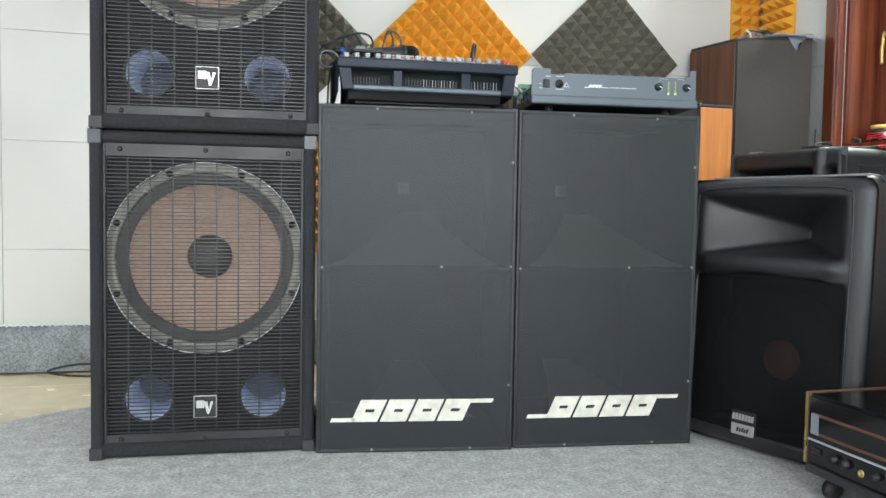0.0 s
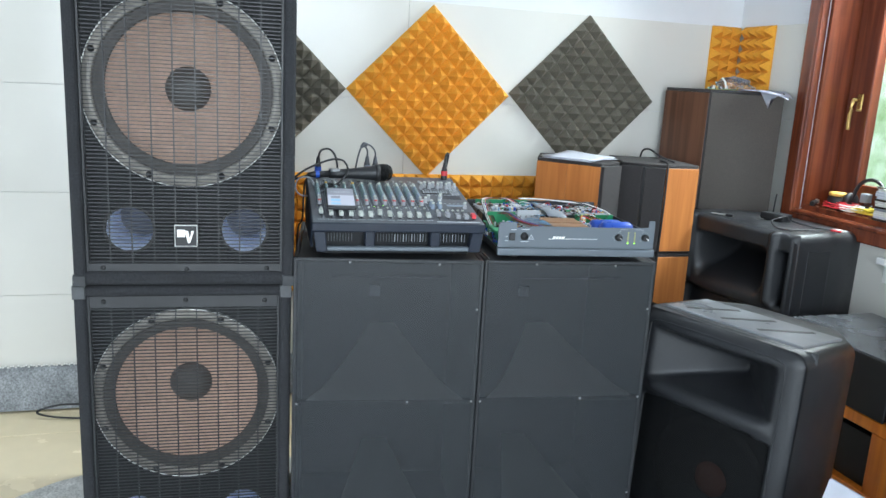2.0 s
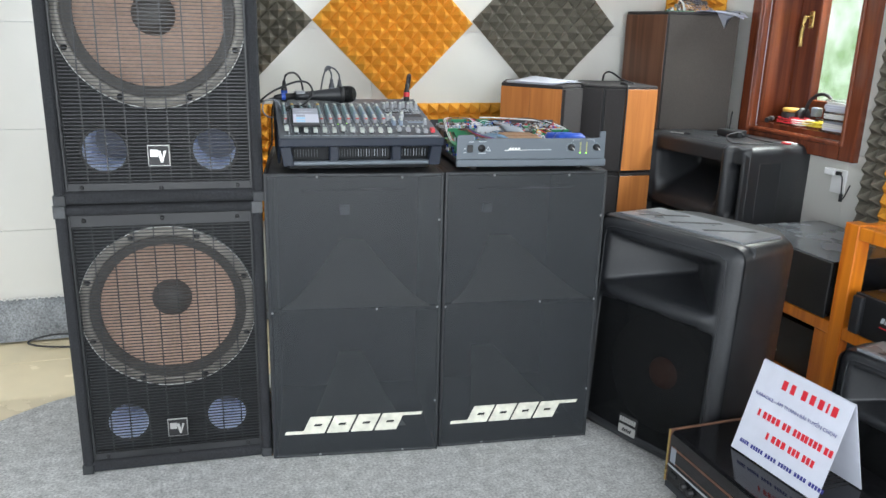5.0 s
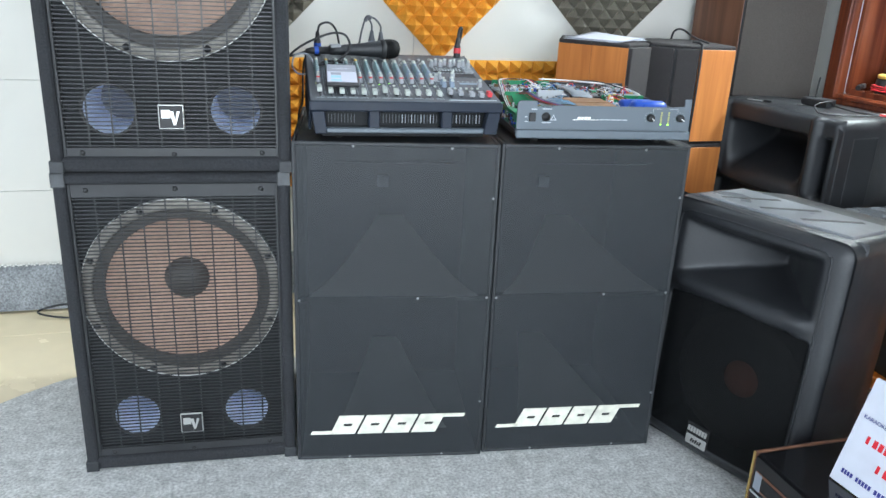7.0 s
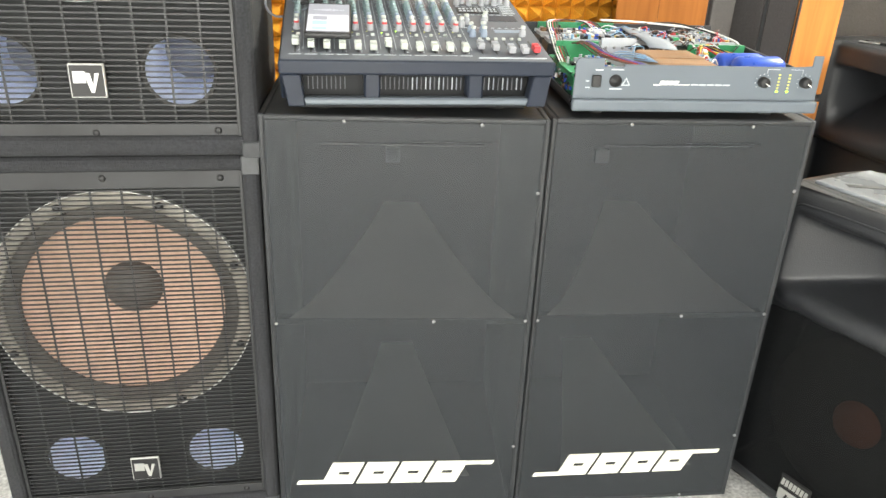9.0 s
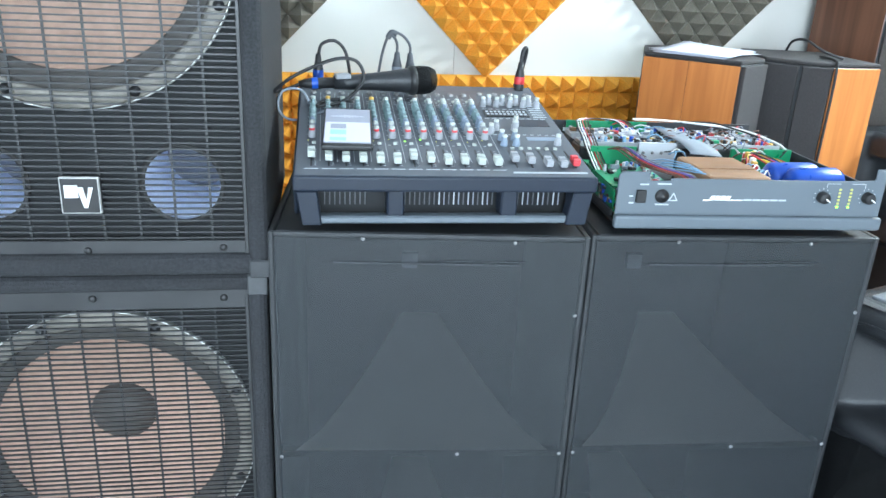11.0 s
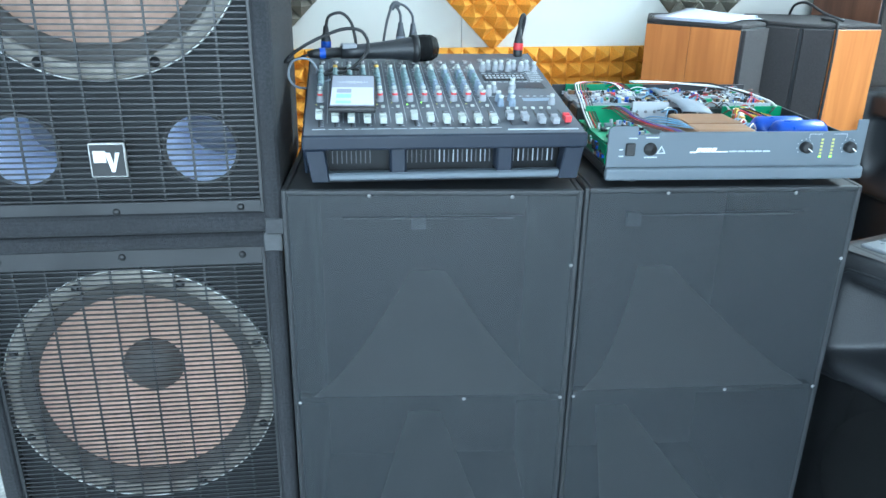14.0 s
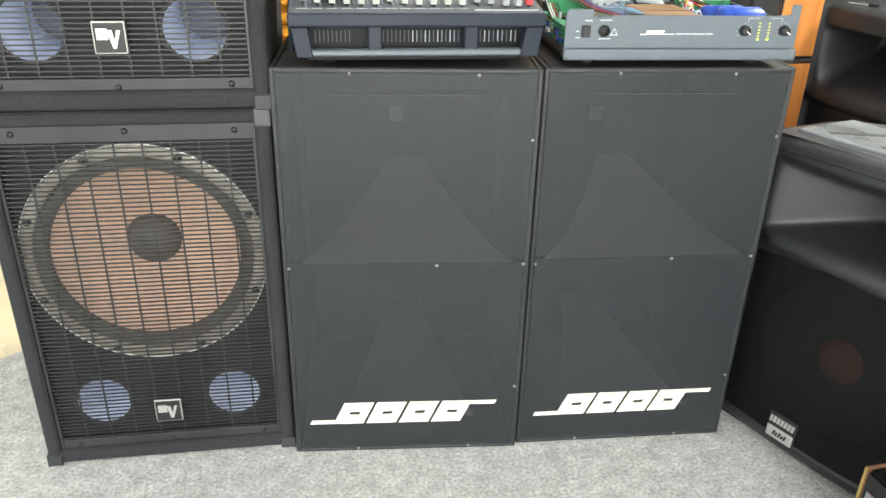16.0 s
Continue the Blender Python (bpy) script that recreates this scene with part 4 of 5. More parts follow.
cable("audio_cable", [(0.340, 2.215, 1.024), (0.318, 2.225, 1.022), (0.290, 2.23, 1.008), (0.258, 2.25, 1.004), (0.243, 2.262, 1.022), (0.252, 2.27, 1.048), (0.282, 2.275, 1.050), (0.296, 2.27, 1.030), (0.292, 2.30, 1.021)], 0.0022, "cable_grey", "thin grey audio cable looped off the edge of the mixing desk")
lead("twin_lead", "grey and red plugs on thin leads standing in the mixing desk",
     [((0.468, 2.372, 1.040), (0.468, 2.372, 1.106), "cable_dark", "cable_grey"), ((0.494, 2.372, 1.038), (0.493, 2.372, 1.104), "cable_dark", "red")],
     [([(0.468, 2.372, 1.104), (0.467, 2.37, 1.122), (0.460, 2.37, 1.134), (0.450, 2.37, 1.134), (0.440, 2.37, 1.105), (0.432, 2.37, 1.062), (0.430, 2.371, 1.046)], 0.0026, "cable_dark"),
      ([(0.493, 2.372, 1.102), (0.491, 2.37, 1.120), (0.478, 2.37, 1.136), (0.462, 2.37, 1.141), (0.450, 2.37, 1.132)], 0.0026, "cable_dark"),
      ([(0.466, 2.37, 1.139), (0.456, 2.37, 1.141), (0.449, 2.37, 1.131)], 0.0055, "cable_dark")])
lead("jack_lead", "black jack plug with a red ring standing in the mixing desk", [((0.706, 2.352, 1.024), (0.709, 2.356, 1.094), "black", "red")],
     [([(0.709, 2.356, 1.090), (0.712, 2.358, 1.112), (0.718, 2.362, 1.120), (0.722, 2.368, 1.112), (0.720, 2.375, 1.085), (0.716, 2.385, 1.055), (0.715, 2.40, 1.043)], 0.0042, "cable")])
cable("hanging_cable", [(0.300, 2.405, 1.030), (0.292, 2.43, 1.02), (0.288, 2.44, 0.98), (0.286, 2.45, 0.90), (0.284, 2.56, 0.82), (0.283, 2.60, 0.5), (0.283, 2.60, 0.01)], 0.003, "cable", "thin black cable hanging behind the mixing desk")


# ---- open amplifier ----
def open_amplifier(m):
    W, D = 0.443, 0.455
    t = thing("amplifier", m, "grey rack amplifier with its lid off, boards and wires showing", "amplifier")
    z0 = 0.012
    outline = [(0, 0.006), (W, 0.006), (W, 0.104), (W - 0.018, 0.104), (W - 0.018, 0.086), (W - 0.05, 0.084), (0.085, 0.084), (0.085, 0.080), (0.05, 0.080), (0.05, 0.094), (0.022, 0.094), (0.006, 0.094), (0, 0.088)]
    bm = moved(prism(outline, 0.0, 0.004, 0.0012), pose(0, 0.004, 0) @ pose(0, 0, 0, 90, 0, 0))
    face = part("front_panel", bm, "amp_grey", t, "grey metal front panel")
    part("front_lip", box(-0.002, W + 0.002, -0.010, 0.004, 0.004, 0.026, 0.005, 3), "amp_grey", t)
    part("tray", box(0.006, W - 0.006, 0.004, D, 0.004, 0.010), "black", t)
    part("side_wall", box(0.006, 0.010, 0.04, D, 0.010, 0.020), "heatsink", t)
    part("side_wall", box(W - 0.010, W - 0.006, 0.01, D, 0.010, 0.070), "heatsink", t)
    part("rear_wall", box(0.006, W - 0.006, D - 0.004, D, 0.010, 0.084), "heatsink", t)
    for x, y in ((0.06, 0.05), (W - 0.06, 0.05), (0.06, D - 0.05), (W - 0.06, D - 0.05)):
        part("foot", cyl(0.011, -0.012, 0.004, 14, pose(x, y, 0)), "rubber", t)
    # Front controls
    part("power_switch", box(0.030, 0.046, -0.005, 0.0, 0.045, 0.066, 0.0015), "black", face)
    part("fuse_holder", lathe([(0, 0.008), (0.004, 0.008), (0.005, 0.005), (0.010, 0.005), (0.011, 0)], 20, pose(0.072, 0, 0.056) @ FRONT), "black", face)
    for x, z, w in ((0.035, 0.073, 0.014), (0.063, 0.074, 0.022), (0.063, 0.041, 0.022), (0.02, 0.054, 0.006), (0.02, 0.043, 0.008)):
        part("printed_bar", box(x, x + w, -0.0006, 0.0, z, z + 0.0022), "panel_print", face)
    tri = [(0.083, 0.048), (0.099, 0.048), (0.091, 0.062)]
    part("warning_mark", moved(prism(tri, 0, 0.0006), pose(0, 0, 0, 90, 0, 0)), "panel_print", face)
    part("warning_field", moved(prism([(0.0862, 0.050), (0.0958, 0.050), (0.091, 0.0585)], 0, 0.0009), pose(0, 0, 0, 90, 0, 0)), "amp_grey", face)
    lg = slanted(0.140, 0.152, 0.049, 0.0512, 0.45, -0.0008, 0, False)
    for k in range(4):
        lg = joined(lg, slanted(0.150 + 0.0085 * k, 0.1572 + 0.0085 * k, 0.050, 0.0575, 0.45, -0.0008, 0, False))
    part("logo", joined(lg, slanted(0.184, 0.205, 0.050, 0.0515, 0.45, -0.0008, 0, False)), "white", face)
    for k in range(5):
        part("printed_bar", box(0.208 + 0.0145 * k, 0.2205 + 0.0145 * k, -0.0006, 0.0, 0.050, 0.0525), "panel_print", face)
    for x in (0.338, 0.415):
        part("knob", lathe([(0.0095, 0), (0.009, 0.010), (0.0075, 0.013), (0, 0.013)], 20, pose(x, 0, 0.058) @ FRONT), "black", face)
        part("pointer", moved(box(-0.0008, 0.0008, -0.0138, -0.0128, 0, 0.009), pose(x, 0, 0.058, 0, 125, 0)), "white", face)
        for k in range(9):
            a = math.radians(-130 + 32.5 * k)
            part("printed_bar", box(x + 0.0135 * math.sin(a) - 0.0007, x + 0.0135 * math.sin(a) + 0.0007, -0.0006, 0, 0.058 + 0.0135 * math.cos(a) - 0.0007, 0.058 + 0.0135 * math.cos(a) + 0.0007), "panel_print", face)
    for x in (0.367, 0.386):
        for k in range(6):
            part("indicator_light", box(x - 0.002, x + 0.002, -0.001, 0, 0.040 + 0.0058 * k, 0.0432 + 0.0058 * k), "led_green" if k == 0 else "led_yellow", face)
    for a, b, c, d in ((0.343, 0.366, 0.0795, 0.0803), (0.386, 0.409, 0.0795, 0.0803), (0.343, 0.3438, 0.073, 0.0803), (0.4082, 0.409, 0.073, 0.0803)):
        part("printed_bar", box(a, b, -0.0006, 0, c, d), "panel_print", face)
    # Boards
    rnd = random.Random(5)
    b1 = part("circuit_board", box(0.012, 0.115, 0.06, 0.235, 0.052, 0.054), "pcb", t, "green circuit board")
    b2 = part("circuit_board", box(0.016, 0.10, 0.205, 0.210, 0.020, 0.086), "pcb", t)
    b3 = part("circuit_board", box(0.30, 0.42, 0.245, 0.25, 0.03, 0.077), "pcb", t)
    b4 = part("circuit_board", box(0.03, 0.20, 0.43, 0.435, 0.03, 0.088), "pcb", t)
    bs = part("circuit_board", box(0.012, 0.015, 0.05, 0.20, 0.014, 0.05), "pcb", t)
    for k in range(26):
        y, z, w = rnd.uniform(0.055, 0.19), rnd.uniform(0.016, 0.042), rnd.uniform(0.002, 0.006)
        part("component", box(0.008, 0.012, y - w, y + w, z, z + rnd.uniform(0.004, 0.009), 0.0006), rnd.choice(("black", "tape_brown", "blue", "steel", "white", "pcb")), bs)

    def chips(parent, x0, x1, y0, y1, z, n):
        for _ in range(n):
            x, y = rnd.uniform(x0, x1), rnd.uniform(y0, y1)
            k = rnd.choice("rccbbx")
            if k == "c":
                h, r = rnd.uniform(0.006, 0.012), rnd.uniform(0.002, 0.0045)
                part("capacitor", lathe([(r, 0), (r, h * 0.95), (r * 0.85, h), (0, h)], 10, pose(x, y, z)), rnd.choice(("black", "blue", "steel", "blue_pale")), parent)
            elif k == "r":
                part("resistor", cyl(0.0022, -0.006, 0.006, 8, pose(x, y, z + 0.003, 0, 90, rnd.uniform(0, 180))), rnd.choice(("tape_brown", "knob_yellow", "white", "knob_blue")), parent)
            else:
                w, d, h = rnd.uniform(0.003, 0.008), rnd.uniform(0.002, 0.005), rnd.uniform(0.003, 0.008)
                part("component", moved(box(-w, w, -d, d, 0, h, 0.0008), pose(x, y, z, 0, 0, rnd.choice((0, 90, 8)))), rnd.choice(("black", "black", "pcb", "knob_red", "steel", "white", "tape_brown", "cable_grey", "cable_grey", "heatsink")), parent)

    chips(b1, 0.02, 0.108, 0.07, 0.225, 0.054, 60)
    # Finned output tunnels at the rear, each with a parts board on top
    for y0 in (0.285, 0.36):
        hs = part("heatsink", box(0.02, W - 0.025, y0, y0 + 0.058, 0.012, 0.066, 0.002), "heatsink", t)
        part("parts_board", box(0.024, W - 0.03, y0 + 0.004, y0 + 0.054, 0.0665, 0.0735), "steel", hs)
        fin = mesh_of("fin", box(0.02, W - 0.025, -0.001, 0.001, 0.066, 0.073), M["steel"])
        for k in range(2):
            repeat("fin", fin, hs, pose(0, y0 + 0.001 + 0.056 * k, 0.003))
        chips(hs, 0.03, W - 0.035, y0 + 0.006, y0 + 0.05, 0.0735, 130)
    part("transistor_plate", box(0.115, 0.185, 0.232, 0.238, 0.02, 0.088), "steel", t)
    for k in range(4):
        part("screw", cyl(0.003, 0, 0.002, 10, pose(0.124 + 0.017 * k, 0.232, 0.07) @ FRONT), "screw", t)
    part("transformer", box(0.160, 0.268, 0.030, 0.170, 0.012, 0.080, 0.006, 2), "tape_brown", t, "transformer wrapped in brown tape")
    part("tape_fold", box(0.164, 0.264, 0.08, 0.112, 0.0795, 0.0812, 0.0006), "tape_brown", t)
    for k in range(2):
        part("main_capacitor", lathe([(0, -0.044), (0.019, -0.044), (0.0245, -0.038), (0.0245, 0.036), (0.021, 0.044), (0, 0.044)], 24, pose(0.350 - 0.012 * k, 0.050 + 0.050 * k, 0.068 - 0.004 * k, 0, 90, 4)), "blue", t, "blue sleeved capacitor")
    for k in range(7):
        part("terminal", box(0.272 + 0.004 * k, 0.280 + 0.004 * k, 0.10 + 0.014 * k, 0.110 + 0.014 * k, 0.06, 0.082 + 0.003 * (k % 3), 0.001), ("knob_red", "knob_yellow", "white", "knob_red", "black", "knob_yellow", "knob_red")[k], t)
    # Flat grey ribbon bridging the middle
    bm = bmesh.new()
    prof = [(0.185, 0.078), (0.21, 0.083), (0.25, 0.085), (0.29, 0.084), (0.32, 0.081), (0.35, 0.083), (0.39, 0.084)]
    rr = [[bm.verts.new((x + 0.03 * (y - 0.225), y, z + 0.003 * math.sin(x * 40))) for x in (0.196, 0.215, 0.236, 0.256)] for y, z in prof]
    for a, b in zip(rr, rr[1:]):
        for k in range(3):
            bm.faces.new((a[k], a[k + 1], b[k + 1], b[k])).smooth = True
    bmesh.ops.recalc_face_normals(bm, faces=bm.faces[:])
    bmesh.ops.solidify(bm, geom=bm.faces[:], thickness=0.0015)
    part("ribbon_cable", bm, "ribbon", t, "flat grey ribbon cable")
    # Loose wires in their colours
    def wire(mt, pts, r=0.0016):
        part("wire", tube(pts, r, 6, 6), mt, t)
    for k, mt in enumerate(("brown", "brown", "brown", "red", "brown", "violet", "violet", "cable_grey")):
        o = 0.0035 * k
        wire(mt, [(0.045 + o, 0.21, 0.080), (0.056 + o, 0.18, 0.086 + 0.002 * (k % 3)), (0.072 + o, 0.13, 0.076 + 0.004 * (k % 2)), (0.094 + o * 1.3, 0.09, 0.074), (0.118 + o * 1.4, 0.07, 0.070), (0.13 + o, 0.06, 0.06)], 0.0011)
    for k in range(6):
        wire("blue_pale", [(0.105 + 0.003 * k, 0.12 + 0.012 * k, 0.068), (0.128, 0.10 + 0.008 * k, 0.074 + 0.003 * (k % 3)), (0.162, 0.05 + 0.012 * k, 0.079)], 0.0010)
        wire("blue_pale" if k % 3 else "white", [(0.262, 0.05 + 0.013 * k, 0.079), (0.272, 0.06 + 0.012 * k, 0.084 - 0.002 * (k % 3)), (0.285, 0.072 + 0.01 * k, 0.072)], 0.0012)
    for k, mt in enumerate(("red", "yellow", "yellow", "black", "red", "blue", "black", "yellow", "red")):
        a = 0.012 * k
        wire(mt, [(0.275 + 0.003 * k, 0.13 + a * 0.5, 0.066), (0.282 + a * 0.3, 0.15 + a * 0.4, 0.083 + 0.004 * (k % 2)), (0.298 + a * 0.3, 0.165 + a * 0.2, 0.085 - 0.003 * (k % 3)), (0.312 + a * 0.4, 0.15, 0.078), (0.322 + a * 0.3, 0.13, 0.07)], 0.0014)
    for mt, dx in (("white", 0), ("white", 0.005), ("red", 0.010), ("black", -0.003), ("brown", 0.016), ("cable", 0.021)):
        wire(mt, [(0.024 + dx, 0.13, 0.03), (0.012 + dx, 0.19, 0.07), (0.020 + dx, 0.27, 0.088), (0.035 + dx, 0.36, 0.092), (0.06 + dx, 0.43, 0.092), (0.13 + dx, 0.43, 0.090), (0.145 + dx, 0.39, 0.078)], 0.0012)
    for k in range(3):
        wire("white", [(0.17, 0.425 + 0.004 * k, 0.094), (0.24, 0.43 + 0.003 * k, 0.092), (0.31, 0.42 - 0.004 * k, 0.090), (0.38, 0.40 - 0.01 * k, 0.086), (0.415, 0.34 - 0.02 * k, 0.080), (0.425, 0.27, 0.07)], 0.0019)
    for _ in range(70):
        x, y = rnd.uniform(0.10, 0.40), rnd.uniform(0.175, 0.44)
        a = rnd.uniform(0, 6.28)
        k = rnd.uniform(0.02, 0.045)
        z = 0.078 if y > 0.28 else 0.070
        wire(rnd.choice(("black", "white", "red", "cable_grey", "brown", "blue_pale", "black", "white")), [(x, y, z), (x + k * 0.5 * math.cos(a), y + k * 0.35 * math.sin(a), z + rnd.uniform(0.004, 0.012)), (x + k * math.cos(a + 0.5), y + k * 0.6 * math.sin(a + 0.5), z + 0.004)], 0.0012)
    wire("black", [(0.26, 0.43, 0.090), (0.33, 0.41, 0.094), (0.36, 0.36, 0.092), (0.40, 0.33, 0.082)], 0.002)
    for k in range(4):
        wire("yellow" if k % 2 else "pcb", [(0.015, 0.03 + 0.01 * k, 0.014), (0.020 + 0.004 * k, 0.05, 0.028), (0.014, 0.085 + 0.01 * k, 0.024), (0.02, 0.12, 0.015)], 0.0025)
    wire("blue_pale", [(0.018, 0.05, 0.05), (0.03, 0.045, 0.062), (0.046, 0.05, 0.062), (0.055, 0.07, 0.056)], 0.003)
    return t


AMP = pose(0.744, 1.957, SPK + 0.012, 0, 0, -7)
amp = open_amplifier(AMP)


# ---- moulded loudspeakers ----
def moulded_speaker(m, W, H, D, label, style):
    """A moulded plastic loudspeaker: a front with its horn and recesses, and a shell that narrows towards the back."""
    t = thing("loudspeaker", m, label, "loudspeaker")
    r = 0.022 if style == "wide" else 0.045
    nx, nz = 84, 110

    def smooth(a, b, v):
        s = min(max((v - a) / (b - a), 0), 1)
        return s * s * (3 - 2 * s)

    def deep(x, z):
        dx, dz = max(0, abs(x) - (W / 2 - r)), max(0, abs(z - H / 2) - (H / 2 - r))
        d = math.hypot(dx, dz)
        y = r - math.sqrt(max(r * r - d * d, 0)) if d < r else r
        y += 0.055 * (x / (W / 2)) ** 2 * (0.55 if style == "wide" else 0.35)  # the front bows
        if style == "wide":
            u, w = abs(x) / (W * 0.290), (z - H * 0.800) / (H * 0.112)
            if u < 1.15 and abs(w) < 1.15:
                y += 0.22 * smooth(0, 0.30, 1.1 - u) * smooth(0, 0.74, (w + 1.1) / 2.2) * smooth(0, 0.08, (1.1 - w) / 2.2)
            us = (abs(x) - W * 0.430) / (W * 0.026)
            ws = (z - H * 0.80) / (H * 0.112)
            if abs(us) < 1.4 and abs(ws) < 1.2:
                y += 0.09 * smooth(0, 0.4, 1.3 - abs(us)) * smooth(0, 0.3, 1.15 - abs(ws))
            y -= 0.020 * max(0, 1 - ((abs(x) - W * 0.362) / (W * 0.034)) ** 2) * smooth(0, 0.03, z - H * 0.66)
            if z < H * 0.66:
                y += 0.05 * smooth(0, 0.03, H * 0.66 - z) * smooth(0, 0.03, z - 0.05) * smooth(0, 0.03, W * 0.45 - abs(x))
        else:
            # A flared mouth that runs in to an upright throat, over a rolled lip
            top, bot = H * 0.935, H * 0.712 - 0.012 * (x / (W / 2)) ** 2
            zc = bot + 0.36 * (top - bot)
            u = abs(x) / (W * 0.385)
            w = (z - zc) / ((top - zc) if z > zc else (zc - bot))
            if u < 1.0 and abs(w) < 1.0:
                a, b = 1.02 * (1 - u), (1 - abs(w)) * (1.2 if w < 0 else 1.35)
                s = max(0.0, 0.5 * (a + b - math.sqrt((a - b) ** 2 + 0.006)))
                y += 0.23 * s * s / (s + 0.07)
            lip = (z - H * 0.682) / (H * 0.034)
            if abs(lip) < 1 and abs(x) < W * 0.41:
                y -= 0.014 * (1 - lip * lip) * smooth(0, 0.05, W * 0.41 - abs(x))
            gz = H * 0.648 - 0.02 * (x / (W / 2)) ** 2
            if 0.045 < z < gz and abs(x) < W * 0.385:
                y += 0.14 * smooth(0, 0.010, gz - z) * smooth(0, 0.010, z - 0.045) * smooth(0, 0.010, W * 0.385 - abs(x))
        return y

    bm = bmesh.new()
    grid = [[bm.verts.new(((i / nx - 0.5) * W, deep((i / nx - 0.5) * W, k / nz * H), k / nz * H)) for k in range(nz + 1)] for i in range(nx + 1)]
    for i in range(nx):
        for k in range(nz):
            bm.faces.new((grid[i][k], grid[i + 1][k], grid[i + 1][k + 1], grid[i][k + 1])).smooth = True
    part("front", bm, "plastic", t, "moulded front with a flared horn")

    def ring(w, h, y, rad, zc):
        out = []
        for cx, cz, a0 in ((1, 1, 0), (-1, 1, 90), (-1, -1, 180), (1, -1, 270)):
            for k in range(7):
                a = math.radians(a0 + 15 * k)
                out.append((cx * (w / 2 - rad) + rad * math.cos(a), y, zc + cz * (h / 2 - rad) + rad * math.sin(a)))
        return out

    bm = bmesh.new()
    specs = [(W * 0.985, H * 0.99, 0.030, 0.040), (W, H, 0.062, 0.036), (W * 0.998, H * 0.998, D * 0.52, 0.036), (W * 0.965, H * 0.992, D * 0.70, 0.036), (W * (0.9 if style == "wide" else 0.66), H * 0.985, D * 0.96, 0.04), (W * (0.86 if style == "wide" else 0.60), H * 0.95, D, 0.04)]
    rings = [[bm.verts.new(p) for p in ring(w, h, y, rad, H / 2)] for w, h, y, rad in specs]
    for a, b in zip(rings, rings[1:]):
        for k in range(28):
            bm.faces.new((a[k], a[(k + 1) % 28], b[(k + 1) % 28], b[k])).smooth = True
    bm.faces.new(rings[-1])
    bmesh.ops.recalc_face_normals(bm, faces=bm.faces[:])
    part("shell", bm, "plastic", t)
    if style != "wide":
        # Raised line round the front, ribs on the top, grille with its cone, badge
        loop = [(x, deep(x, z) - 0.001, z) for x, z in ((-W * 0.405, H * 0.08), (-W * 0.405, H * 0.4), (-W * 0.405, H * 0.885), (-W * 0.378, H * 0.945), (-W * 0.3, H * 0.957), (0, H * 0.962), (W * 0.3, H * 0.957), (W * 0.378, H * 0.945), (W * 0.405, H * 0.885), (W * 0.405, H * 0.4), (W * 0.405, H * 0.08))]
        part("front_bead", tube(loop, 0.0028, 6, 6), "plastic", t)
        # The step's pale colour paints window reflection; black strips are its dark gaps
        part("top_step", box(-W * 0.40, W * 0.42, D * 0.16, D * 0.66, H - 0.004, H + 0.006, 0.004, 2), "plastic_painted_sheen", t)
        for x in (-0.22, 0.0, 0.22):
            part("top_groove", moved(box(-0.008, 0.008, -D * 0.2, D * 0.2, H + 0.0055, H + 0.0068), pose(W * x, D * 0.41, 0, 0, 0, -32)), "black", t)
        bm = bmesh.new()
        n = 24
        lo, hi = [], []
        for k in range(n + 1):
            x = (k / n - 0.5) * W * 0.77
            yy = 0.055 * (x / (W / 2)) ** 2 * 0.35 + 0.004
            lo.append(bm.verts.new((x, yy, 0.046)))
            hi.append(bm.verts.new((x, yy, H * 0.647 - 0.02 * (x / (W / 2)) ** 2)))
        for k in range(n):
            bm.faces.new((lo[k], lo[k + 1], hi[k + 1], hi[k])).smooth = True
        g = part("grille", bm, "grille_fine", t, "black perforated grille")
        part("cone", lathe([(W * 0.36, 0), (W * 0.33, 0.004), (W * 0.30, 0.0), (0.05, -0.02)], 40, pose(0.003, 0.085, H * 0.335) @ FRONT), "rubber", t)
        part("dust_cap", lathe([(0.052, -0.006), (0.045, 0.006), (0.025, 0.012), (0, 0.014)], 28, pose(0.003, 0.098, H * 0.335) @ FRONT), "cap_orange", t, "dull orange dust cap")
        b = part("badge", box(-0.064, 0.006, -0.001, 0.006, 0.038, 0.102, 0.002), "black", t)
        part("badge_plate", box(-0.061, 0.004, -0.003, 0.0, 0.040, 0.068, 0.003, 2), "silver", b, "small silver badge")
        part("badge_mark", joined(*[slanted(-0.060 + 0.0090 * k, -0.0535 + 0.0090 * k, 0.078, 0.094, 0.1, -0.003, 0, False) for k in range(7)]), "silver", b)
        part("badge_scribble", joined(*[slanted(-0.046 + 0.007 * k, -0.041 + 0.007 * k, 0.048, 0.060 - 0.003 * (k % 2), 0.3, -0.004, -0.002, False) for k in range(5)]), "black", b)
        bolt = mesh_of("bolt", lathe([(0, 0.003), (0.005, 0.002), (0.006, 0)], 10), M["black"])
        for k in range(6):
            repeat("bolt", bolt, t, pose(W * 0.492, D * 0.36, H * (0.12 + 0.13 * k), 0, 90, 0))
    else:
        for x, y in ((-W * 0.2, 0.05), (0, 0.05)):
            part("recess_screw", lathe([(0.006, 0), (0.006, 0.001), (0, 0.001)], 12, pose(x, 0.028, H - 0.015) @ FRONT), "black", t)
        part("side_panel", box(W * 0.492, W * 0.502, 0.10, 0.22, H * 0.62, H * 0.93, 0.004, 2), "plastic", t)
